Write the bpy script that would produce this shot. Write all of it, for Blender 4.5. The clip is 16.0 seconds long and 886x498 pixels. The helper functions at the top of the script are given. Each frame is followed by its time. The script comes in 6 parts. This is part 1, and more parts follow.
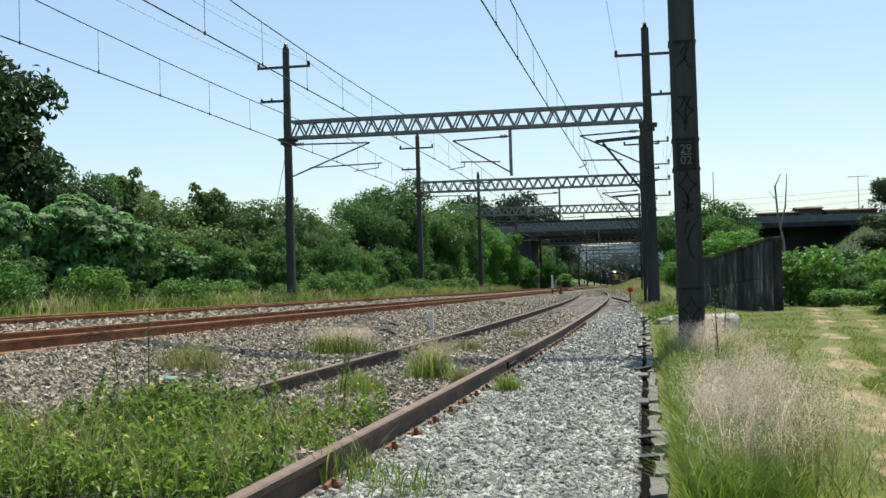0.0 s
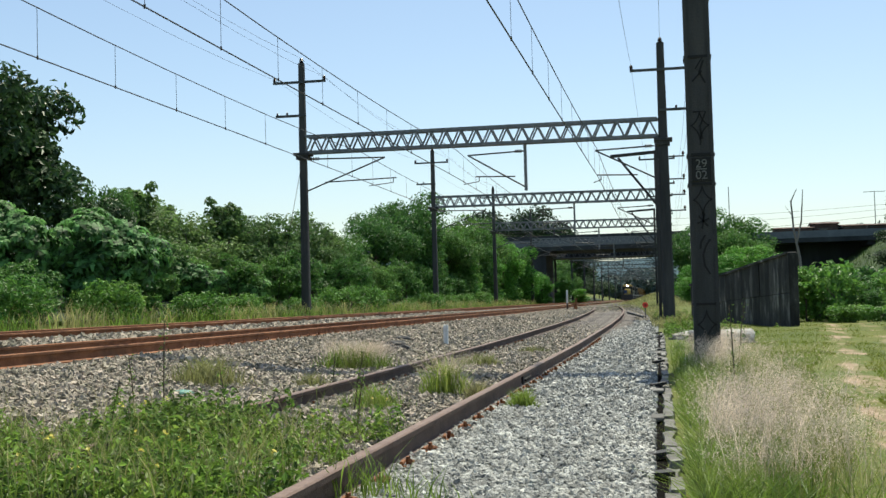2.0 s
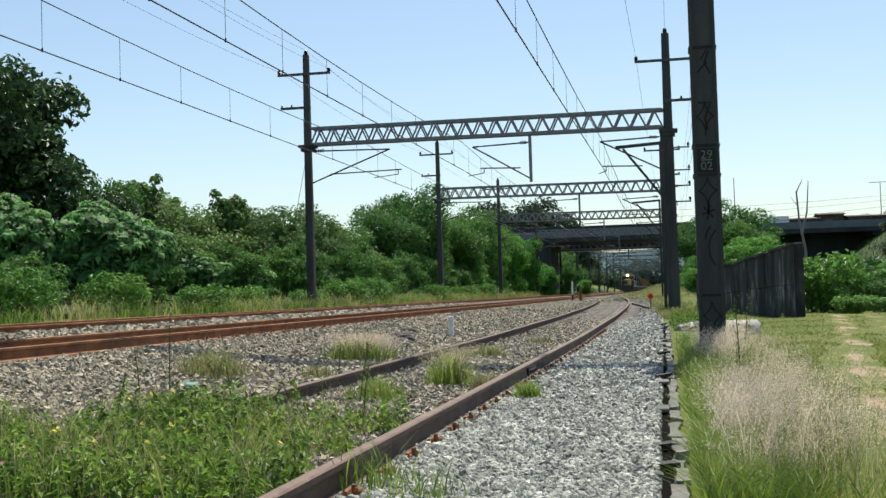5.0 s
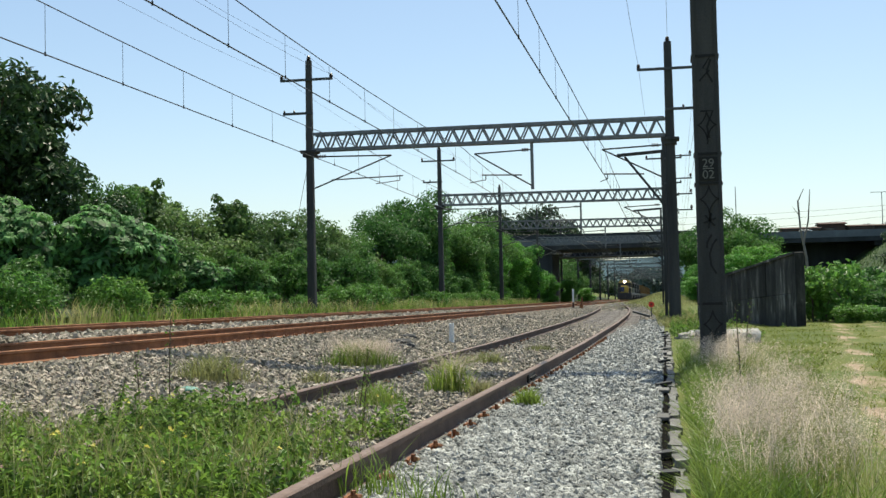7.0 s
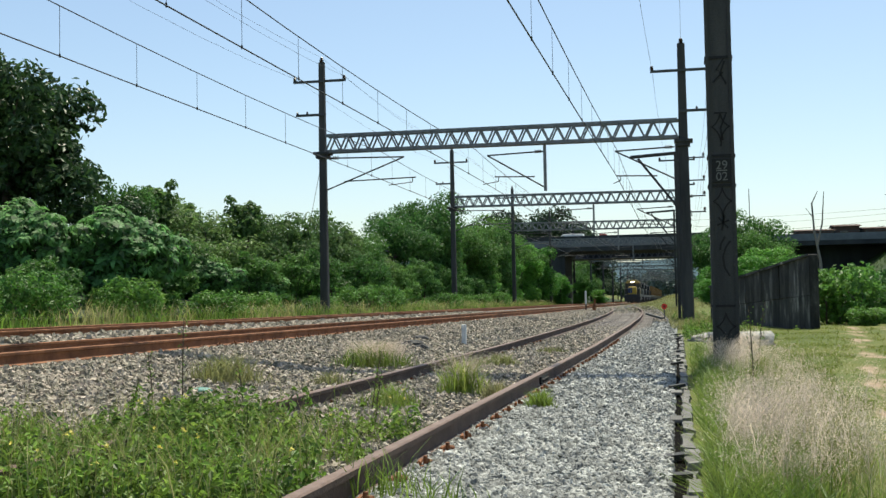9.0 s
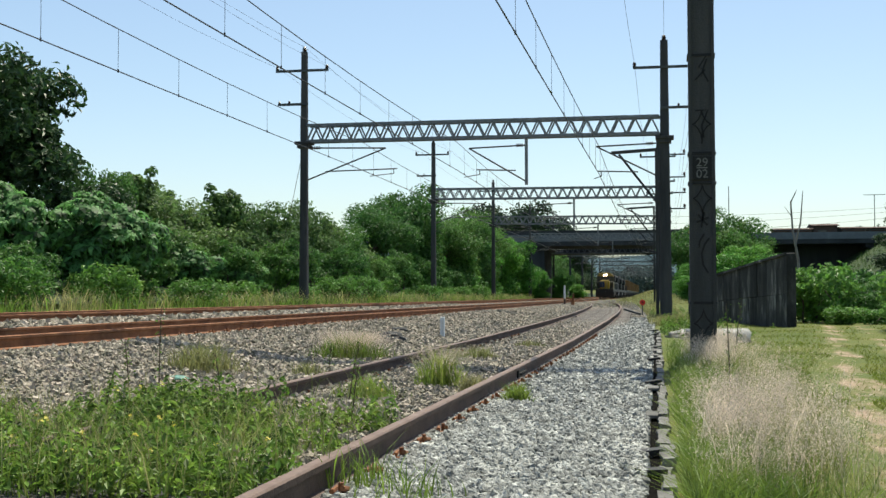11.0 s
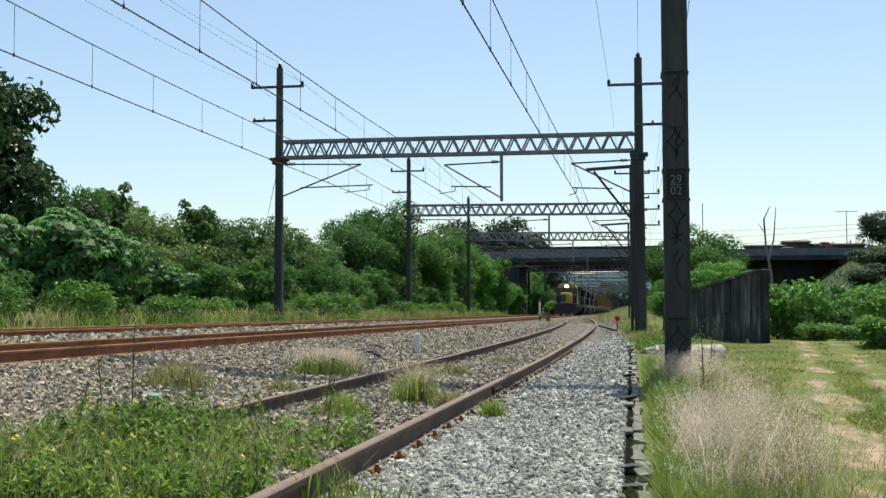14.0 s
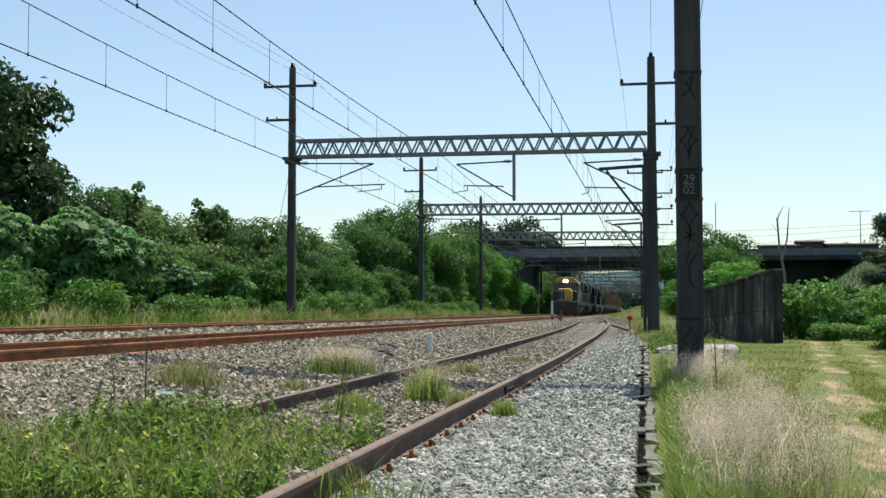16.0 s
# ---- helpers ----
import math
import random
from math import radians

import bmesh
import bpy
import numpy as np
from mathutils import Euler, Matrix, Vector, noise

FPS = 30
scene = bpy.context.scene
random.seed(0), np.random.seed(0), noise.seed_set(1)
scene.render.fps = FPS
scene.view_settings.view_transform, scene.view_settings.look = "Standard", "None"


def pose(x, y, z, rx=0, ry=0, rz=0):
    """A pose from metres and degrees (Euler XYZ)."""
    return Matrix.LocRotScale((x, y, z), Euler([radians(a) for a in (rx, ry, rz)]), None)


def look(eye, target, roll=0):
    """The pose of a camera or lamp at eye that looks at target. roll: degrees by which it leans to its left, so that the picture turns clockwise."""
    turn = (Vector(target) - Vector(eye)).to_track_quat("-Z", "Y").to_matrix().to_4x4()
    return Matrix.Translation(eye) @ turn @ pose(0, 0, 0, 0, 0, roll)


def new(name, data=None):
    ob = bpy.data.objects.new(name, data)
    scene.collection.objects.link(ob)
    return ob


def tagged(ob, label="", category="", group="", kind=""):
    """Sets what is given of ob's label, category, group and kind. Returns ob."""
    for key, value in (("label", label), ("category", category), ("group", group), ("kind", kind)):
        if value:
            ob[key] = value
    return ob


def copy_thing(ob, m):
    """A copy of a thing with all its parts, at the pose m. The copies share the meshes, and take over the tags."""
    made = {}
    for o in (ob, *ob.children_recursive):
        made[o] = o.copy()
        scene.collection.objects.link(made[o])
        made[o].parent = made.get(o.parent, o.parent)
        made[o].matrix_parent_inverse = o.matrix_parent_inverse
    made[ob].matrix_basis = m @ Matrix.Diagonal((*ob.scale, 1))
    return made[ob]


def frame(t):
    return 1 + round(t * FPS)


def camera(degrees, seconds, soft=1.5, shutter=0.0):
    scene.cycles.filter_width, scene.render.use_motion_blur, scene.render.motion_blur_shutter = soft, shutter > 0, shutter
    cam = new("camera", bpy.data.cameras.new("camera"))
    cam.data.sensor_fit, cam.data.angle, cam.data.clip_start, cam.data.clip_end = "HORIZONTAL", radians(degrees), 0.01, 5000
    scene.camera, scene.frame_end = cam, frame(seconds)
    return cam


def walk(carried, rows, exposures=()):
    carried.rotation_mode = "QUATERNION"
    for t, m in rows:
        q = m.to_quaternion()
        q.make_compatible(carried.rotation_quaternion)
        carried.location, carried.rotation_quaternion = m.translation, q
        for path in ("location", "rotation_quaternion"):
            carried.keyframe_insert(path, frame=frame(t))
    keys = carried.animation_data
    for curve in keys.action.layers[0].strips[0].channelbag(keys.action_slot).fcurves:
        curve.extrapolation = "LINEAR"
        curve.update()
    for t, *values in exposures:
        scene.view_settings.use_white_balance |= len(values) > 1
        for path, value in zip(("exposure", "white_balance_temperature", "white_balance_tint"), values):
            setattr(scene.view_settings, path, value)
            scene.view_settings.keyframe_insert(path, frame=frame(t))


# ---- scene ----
# A handheld camera beside the siding; +y runs along the line, x to its right-hand side.
CAM_Z = 0.92
cam = camera(41.0, 16.0, soft=1.45)
PATH = [
    (0.0, pose(0, 0, CAM_Z, 91.910, 1.660, 10.011)),
    (0.5, pose(0, 0, CAM_Z, 92.057, 1.959, 10.124)),
    (1.0, pose(0, 0, CAM_Z, 92.292, 1.888, 10.232)),
    (1.5, pose(0, 0, CAM_Z, 92.580, 1.468, 10.524)),
    (2.0, pose(0, 0, CAM_Z, 92.635, 1.526, 10.720)),
    (2.5, pose(0, 0, CAM_Z, 92.469, 0.591, 10.903)),
    (3.0, pose(0, 0, CAM_Z, 92.478, 0.654, 10.957)),
    (3.5, pose(0, 0, CAM_Z, 92.399, 1.522, 11.194)),
    (4.0, pose(0, 0, CAM_Z, 92.221, 1.604, 11.031)),
    (6.5, pose(0, 0, CAM_Z, 92.456, 1.718, 10.892)),
    (7.0, pose(0, 0, CAM_Z, 92.556, 1.219, 11.004)),
    (7.5, pose(0, 0, CAM_Z, 92.551, 0.999, 11.259)),
    (8.0, pose(0, 0, CAM_Z, 92.609, 1.087, 11.317)),
    (8.5, pose(0, 0, CAM_Z, 92.652, 1.168, 11.448)),
    (9.0, pose(0, 0, CAM_Z, 92.646, 1.079, 11.609)),
    (9.5, pose(0, 0, CAM_Z, 92.651, 0.769, 11.456)),
    (12.0, pose(0, 0, CAM_Z, 92.071, -0.057, 10.039)),
    (12.5, pose(0, 0, CAM_Z, 92.350, 0.000, 9.500)),
    (13.0, pose(0, 0, CAM_Z, 92.311, -0.442, 9.242)),
    (13.5, pose(0, 0, CAM_Z, 92.784, -0.143, 9.354)),
    (14.0, pose(0, 0, CAM_Z, 93.048, 0.139, 9.400)),
    (14.5, pose(0, 0, CAM_Z, 92.832, 0.226, 9.451)),
    (15.0, pose(0, 0, CAM_Z, 92.899, -0.371, 9.673)),
    (15.5, pose(0, 0, CAM_Z, 92.973, -0.328, 9.702)),
    (16.0, pose(0, 0, CAM_Z, 93.018, 0.032, 9.992)),
]
walk(cam, PATH, exposures=[(0.0, 0.32, 6650, 4), (16.0, 0.32, 6650, 4)])

# ---- light ----
SUN_EL, SUN_AZ = 68.0, 9.0
world = bpy.data.worlds.new("sky")
scene.world = world
world.use_nodes = True
wn = world.node_tree.nodes
sky = wn.new("ShaderNodeTexSky")
sky.sky_type = "NISHITA"
sky.sun_disc = False
sky.sun_elevation = radians(SUN_EL)
sky.sun_rotation = radians(SUN_AZ)
sky.air_density, sky.dust_density, sky.ozone_density = 0.95, 1.0, 1.0
wn["Background"].inputs["Strength"].default_value = 0.128
world.node_tree.links.new(sky.outputs["Color"], wn["Background"].inputs["Color"])
sun_data = bpy.data.lights.new("sun", "SUN")
sun_data.energy, sun_data.angle, sun_data.color = 5.3, radians(0.55), (1.0, 0.93, 0.80)
sun = new("sun", sun_data)
sd = Vector((math.sin(radians(SUN_AZ)) * math.cos(radians(SUN_EL)),
             math.cos(radians(SUN_AZ)) * math.cos(radians(SUN_EL)), math.sin(radians(SUN_EL))))
sun.matrix_basis = look(sd * 200, (0, 0, 0))


# ---- materials ----
def material(name, colors, scale=3.0, rough=0.8, metal=0.0, bump=0.3, bump_scale=40.0, fine=0.35, island=0.0,
             rand=0.0, translucent=0.0, emit=0.0, streak=False, spec=0.5):
    """Two scales of variation between the given colours, fine relief, and per-piece tints."""
    m = bpy.data.materials.new(name)
    m.use_nodes = True
    nt = m.node_tree
    n, l = nt.nodes, nt.links
    bsdf = n["Principled BSDF"]
    bsdf.inputs["Roughness"].default_value = rough
    bsdf.inputs["Metallic"].default_value = metal
    bsdf.inputs["Specular IOR Level"].default_value = spec
    tc = n.new("ShaderNodeTexCoord")
    mp = n.new("ShaderNodeMapping")
    l.new(tc.outputs["Object"], mp.inputs["Vector"])
    if streak:
        mp.inputs["Scale"].default_value = (1.0, 1.0, float(streak))
    big = n.new("ShaderNodeTexNoise")
    big.inputs["Scale"].default_value = scale
    big.inputs["Detail"].default_value = 6
    big.inputs["Roughness"].default_value = 0.65
    l.new(mp.outputs["Vector"], big.inputs["Vector"])
    ramp = n.new("ShaderNodeValToRGB")
    els = ramp.color_ramp.elements
    k = len(colors)
    for i, c in enumerate(colors):
        p = 0.5 if k == 1 else 0.28 + 0.44 * i / (k - 1)
        e = els[i] if i < 2 else els.new(p)
        e.position, e.color = p, (*c, 1)
    if k == 1:
        els[1].color = (*colors[0], 1)
    l.new(big.outputs["Fac"], ramp.inputs["Fac"])
    small = n.new("ShaderNodeTexNoise")
    small.inputs["Scale"].default_value = bump_scale
    small.inputs["Detail"].default_value = 5
    l.new(tc.outputs["Object"], small.inputs["Vector"])
    hsv = n.new("ShaderNodeHueSaturation")
    l.new(ramp.outputs["Color"], hsv.inputs["Color"])
    val = n.new("ShaderNodeMapRange")
    val.inputs["To Min"].default_value, val.inputs["To Max"].default_value = 1 - fine, 1 + fine
    l.new(small.outputs["Fac"], val.inputs["Value"])
    last = val.outputs["Result"]
    for source, amount in (("isl", island), ("obj", rand)):
        if amount:
            if source == "isl":
                r = n.new("ShaderNodeNewGeometry").outputs["Random Per Island"]
            else:
                r = n.new("ShaderNodeObjectInfo").outputs["Random"]
            mr = n.new("ShaderNodeMapRange")
            mr.inputs["To Min"].default_value, mr.inputs["To Max"].default_value = 1 - amount, 1 + amount
            l.new(r, mr.inputs["Value"])
            mul = n.new("ShaderNodeMath")
            mul.operation = "MULTIPLY"
            l.new(last, mul.inputs[0])
            l.new(mr.outputs["Result"], mul.inputs[1])
            last = mul.outputs["Value"]
            hue = n.new("ShaderNodeMapRange")
            hue.inputs["To Min"].default_value, hue.inputs["To Max"].default_value = 0.5 + 0.05 * amount, 0.5 - 0.05 * amount
            l.new(r, hue.inputs["Value"])
            l.new(hue.outputs["Result"], hsv.inputs["Hue"])
    l.new(last, hsv.inputs["Value"])
    l.new(hsv.outputs["Color"], bsdf.inputs["Base Color"])
    if bump:
        b = n.new("ShaderNodeBump")
        b.inputs["Strength"].default_value = bump
        b.inputs["Distance"].default_value = 0.02
        l.new(small.outputs["Fac"], b.inputs["Height"])
        l.new(b.outputs["Normal"], bsdf.inputs["Normal"])
    if emit:
        bsdf.inputs["Emission Color"].default_value = (*colors[0], 1)
        bsdf.inputs["Emission Strength"].default_value = emit
    if translucent:
        tr = n.new("ShaderNodeBsdfTranslucent")
        l.new(hsv.outputs["Color"], tr.inputs["Color"])
        mix = n.new("ShaderNodeMixShader")
        mix.inputs["Fac"].default_value = translucent
        l.new(bsdf.outputs["BSDF"], mix.inputs[1])
        l.new(tr.outputs["BSDF"], mix.inputs[2])
        l.new(mix.outputs["Shader"], n["Material Output"].inputs["Surface"])
    return m


def leaf_mat(name, colors, tr=0.42, rough=0.5, isl=0.45, obj=0.18):
    return material(name, colors, scale=0.9, rough=rough, bump=0, bump_scale=6, fine=0.2, island=isl, rand=obj,
                    translucent=tr, spec=0.35)


M_STONE = material("ballast_stone", [(0.11, 0.11, 0.098), (0.30, 0.305, 0.278), (0.56, 0.565, 0.52)], scale=9, rough=0.9,
                   bump=0.5, bump_scale=120, island=0.45)
M_STONE_WARM = material("old_ballast_stone", [(0.14, 0.115, 0.08), (0.30, 0.265, 0.20), (0.46, 0.42, 0.34)], scale=7, rough=0.92,
                        bump=0.5, bump_scale=110, island=0.5)
M_RAIL = material("rail_steel", [(0.045, 0.026, 0.018), (0.085, 0.05, 0.036), (0.12, 0.075, 0.055)], scale=4, rough=0.75, metal=0.0,
                  bump=0.3, bump_scale=60)
M_RAIL_TOP = material("rail_head_worn", [(0.12, 0.075, 0.055), (0.20, 0.14, 0.11)], scale=6, rough=0.6, metal=0.0, bump=0.15, spec=0.3)
M_RUST = material("rusty_rail", [(0.11, 0.04, 0.016), (0.22, 0.088, 0.034), (0.33, 0.145, 0.062)], scale=3, rough=0.85, bump=0.4,
                  bump_scale=70)
M_SLEEPER = material("sleeper_wood", [(0.09, 0.08, 0.068), (0.18, 0.16, 0.14), (0.30, 0.275, 0.245)], scale=6, rough=0.9, bump=0.6,
                     bump_scale=50, rand=0.25)
M_POST = material("dark_concrete_post", [(0.022, 0.023, 0.024), (0.046, 0.047, 0.047), (0.08, 0.078, 0.074)], scale=2.2, rough=0.85,
                  bump=0.3, bump_scale=45, streak=0.12)
M_STEEL = material("weathered_dark_steel", [(0.045, 0.05, 0.052), (0.10, 0.105, 0.105)], scale=5, rough=0.6, metal=0.35, bump=0.2)
M_GALV = material("galvanised_steel", [(0.12, 0.13, 0.135), (0.24, 0.25, 0.255)], scale=6, rough=0.5, metal=0.5, bump=0.15)
M_WIRE = material("copper_wire", [(0.03, 0.032, 0.033), (0.06, 0.058, 0.055)], scale=4, rough=0.5, metal=0.5, bump=0)
M_INSUL = material("brown_porcelain", [(0.035, 0.02, 0.015), (0.06, 0.035, 0.025)], scale=6, rough=0.25, bump=0)
M_CONC = material("grey_concrete", [(0.06, 0.058, 0.052), (0.13, 0.127, 0.116), (0.26, 0.255, 0.235)], scale=2.5, rough=0.9, bump=0.5,
                  bump_scale=30, rand=0.15)
M_WALL = material("stained_concrete", [(0.010, 0.010, 0.010), (0.022, 0.022, 0.021), (0.06, 0.058, 0.054), (0.26, 0.255, 0.24)], scale=3.0, rough=0.92, bump=0.5,
                  bump_scale=24, streak=0.3, rand=0.5)
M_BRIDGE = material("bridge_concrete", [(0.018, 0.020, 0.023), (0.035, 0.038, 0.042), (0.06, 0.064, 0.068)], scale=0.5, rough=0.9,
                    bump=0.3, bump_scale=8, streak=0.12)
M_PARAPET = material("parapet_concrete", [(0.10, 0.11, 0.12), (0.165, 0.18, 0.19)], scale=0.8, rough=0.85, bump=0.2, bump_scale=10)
M_BLACK = material("black_paint", [(0.005, 0.005, 0.005), (0.010, 0.010, 0.010)], scale=5, rough=0.7, bump=0.1)
M_TROUGH_SHADE = material("trough_shade_black", [(0.004, 0.004, 0.0035), (0.010, 0.009, 0.008)], scale=9, rough=1.0, bump=0.3, spec=0.03)
M_SIGNTEXT = material("faded_white_paint", [(0.13, 0.13, 0.12), (0.2, 0.2, 0.19)], scale=15, rough=0.8, bump=0)
M_WHITE = material("white_paint", [(0.62, 0.62, 0.6), (0.8, 0.8, 0.78)], scale=5, rough=0.6, bump=0.1)
M_SACK = material("white_plastic_sack", [(0.16, 0.155, 0.145), (0.26, 0.255, 0.24), (0.42, 0.41, 0.39)], scale=3, rough=0.6, bump=0.8, bump_scale=9)
M_RED = material("red_reflector", [(0.6, 0.015, 0.012), (0.8, 0.03, 0.02)], scale=5, rough=0.35, bump=0)
M_BARK = material("bark", [(0.05, 0.04, 0.03), (0.12, 0.1, 0.08)], scale=6, rough=0.95, bump=0.8, bump_scale=25)
M_DEADWOOD = material("bleached_dead_wood", [(0.16, 0.13, 0.11), (0.28, 0.25, 0.22)], scale=6, rough=0.9, bump=0.5)
M_LEAF_DARK = leaf_mat("dark_glossy_leaf", [(0.023, 0.058, 0.019), (0.044, 0.096, 0.029)], tr=0.3, rough=0.42)
M_LEAF_MID = leaf_mat("green_leaf", [(0.044, 0.128, 0.028), (0.080, 0.190, 0.042), (0.135, 0.245, 0.058)])
M_LEAF_BRIGHT = leaf_mat("bright_green_leaf", [(0.060, 0.20, 0.030), (0.105, 0.28, 0.044), (0.165, 0.34, 0.060)])
M_LEAF_OLIVE = leaf_mat("olive_leaf", [(0.066, 0.145, 0.042), (0.112, 0.200, 0.058), (0.165, 0.225, 0.080)])
M_LEAF_STAR = leaf_mat("broad_lobed_leaf", [(0.06, 0.18, 0.038), (0.17, 0.34, 0.11)], tr=0.45, rough=0.58, isl=0.75)
M_LEAF_YELLOW = leaf_mat("yellow_green_leaf", [(0.07, 0.18, 0.03), (0.11, 0.24, 0.045), (0.17, 0.28, 0.06)])
M_LEAF_FAR = leaf_mat("far_tree_leaf", [(0.03, 0.062, 0.028), (0.055, 0.095, 0.042)])
M_GRASS = leaf_mat("grass_blade", [(0.13, 0.22, 0.035), (0.20, 0.28, 0.05), (0.28, 0.32, 0.085)], tr=0.45)
M_TURF = leaf_mat("turf_blade", [(0.09, 0.15, 0.014), (0.14, 0.185, 0.02), (0.20, 0.21, 0.042)], tr=0.45)
# greyed, bluish leaf colour that stands in for haze over distance
M_LEAF_HAZE = leaf_mat("haze_tinted_leaf", [(0.05, 0.085, 0.08), (0.075, 0.115, 0.105)], tr=0.3)
M_GRASS_DRY = leaf_mat("dry_grass_blade", [(0.20, 0.23, 0.07), (0.30, 0.30, 0.12), (0.40, 0.35, 0.19)], tr=0.4)
M_SEED = leaf_mat("pale_seed_head", [(0.42, 0.34, 0.26), (0.56, 0.47, 0.38), (0.66, 0.58, 0.48)], tr=0.5)
M_WEED = leaf_mat("weed_leaf", [(0.075, 0.16, 0.025), (0.14, 0.24, 0.04), (0.24, 0.31, 0.07)], tr=0.42, isl=0.7)
M_BANKGRASS = leaf_mat("bank_grass_blade", [(0.028, 0.078, 0.010), (0.046, 0.10, 0.014), (0.078, 0.12, 0.022)], tr=0.3)
M_FLOWER = leaf_mat("yellow_petal", [(0.75, 0.6, 0.06), (0.85, 0.75, 0.2)], tr=0.4)
M_TWIG = material("dry_stem", [(0.06, 0.045, 0.03), (0.11, 0.085, 0.055)], scale=8, rough=0.9, bump=0)
M_HILL = material("haze_tinted_hills", [(0.065, 0.105, 0.125), (0.10, 0.15, 0.17)], scale=0.02, rough=1.0, bump=0, bump_scale=0.2, spec=0.0)
M_YELLOW = material("loco_yellow", [(0.50, 0.33, 0.03), (0.62, 0.42, 0.05)], scale=1.5, rough=0.45, bump=0.05)
M_CABYEL = material("faded_cab_yellow", [(0.22, 0.17, 0.05), (0.36, 0.27, 0.07)], scale=1.4, rough=0.5, bump=0.05)
M_BLUE = material("loco_blue", [(0.012, 0.03, 0.10), (0.02, 0.045, 0.14)], scale=1.5, rough=0.45, bump=0.05)
M_LGREY = material("loco_grey", [(0.15, 0.165, 0.145), (0.26, 0.28, 0.25)], scale=1.2, rough=0.5, bump=0.1)
M_LDARK = material("loco_dark", [(0.018, 0.02, 0.023), (0.04, 0.042, 0.046)], scale=1.5, rough=0.6, bump=0.1)
M_WAGON = material("wagon_ochre", [(0.15, 0.085, 0.03), (0.25, 0.15, 0.055)], scale=1.0, rough=0.7, bump=0.2, rand=0.2)
M_GLASS = material("dark_glass", [(0.012, 0.015, 0.018)], scale=3, rough=0.06, bump=0)
M_LAMP = material("headlamp", [(1.0, 0.74, 0.48)], scale=1, rough=0.3, bump=0, emit=30.0, fine=0.0)
M_TRUCKRED = material("truck_red", [(0.24, 0.02, 0.015), (0.34, 0.035, 0.025)], scale=2, rough=0.4, bump=0)
M_TYRE = material("rubber", [(0.015, 0.015, 0.015), (0.03, 0.03, 0.03)], scale=6, rough=0.85, bump=0.1)
M_CAR = material("car_grey", [(0.10, 0.11, 0.12), (0.13, 0.14, 0.15)], scale=2, rough=0.25, metal=0.4, bump=0)
M_ROOF = material("clay_roof", [(0.05, 0.03, 0.024), (0.10, 0.055, 0.04)], scale=1.5, rough=0.9, bump=0.5, bump_scale=12)
M_HOUSE = material("brick_house_wall", [(0.06, 0.035, 0.028), (0.12, 0.07, 0.05)], scale=1.2, rough=0.9, bump=0.4, bump_scale=15)
M_GREENWALL = material("turquoise_wall", [(0.12, 0.25, 0.24), (0.2, 0.34, 0.32)], scale=1.2, rough=0.8, bump=0.2)


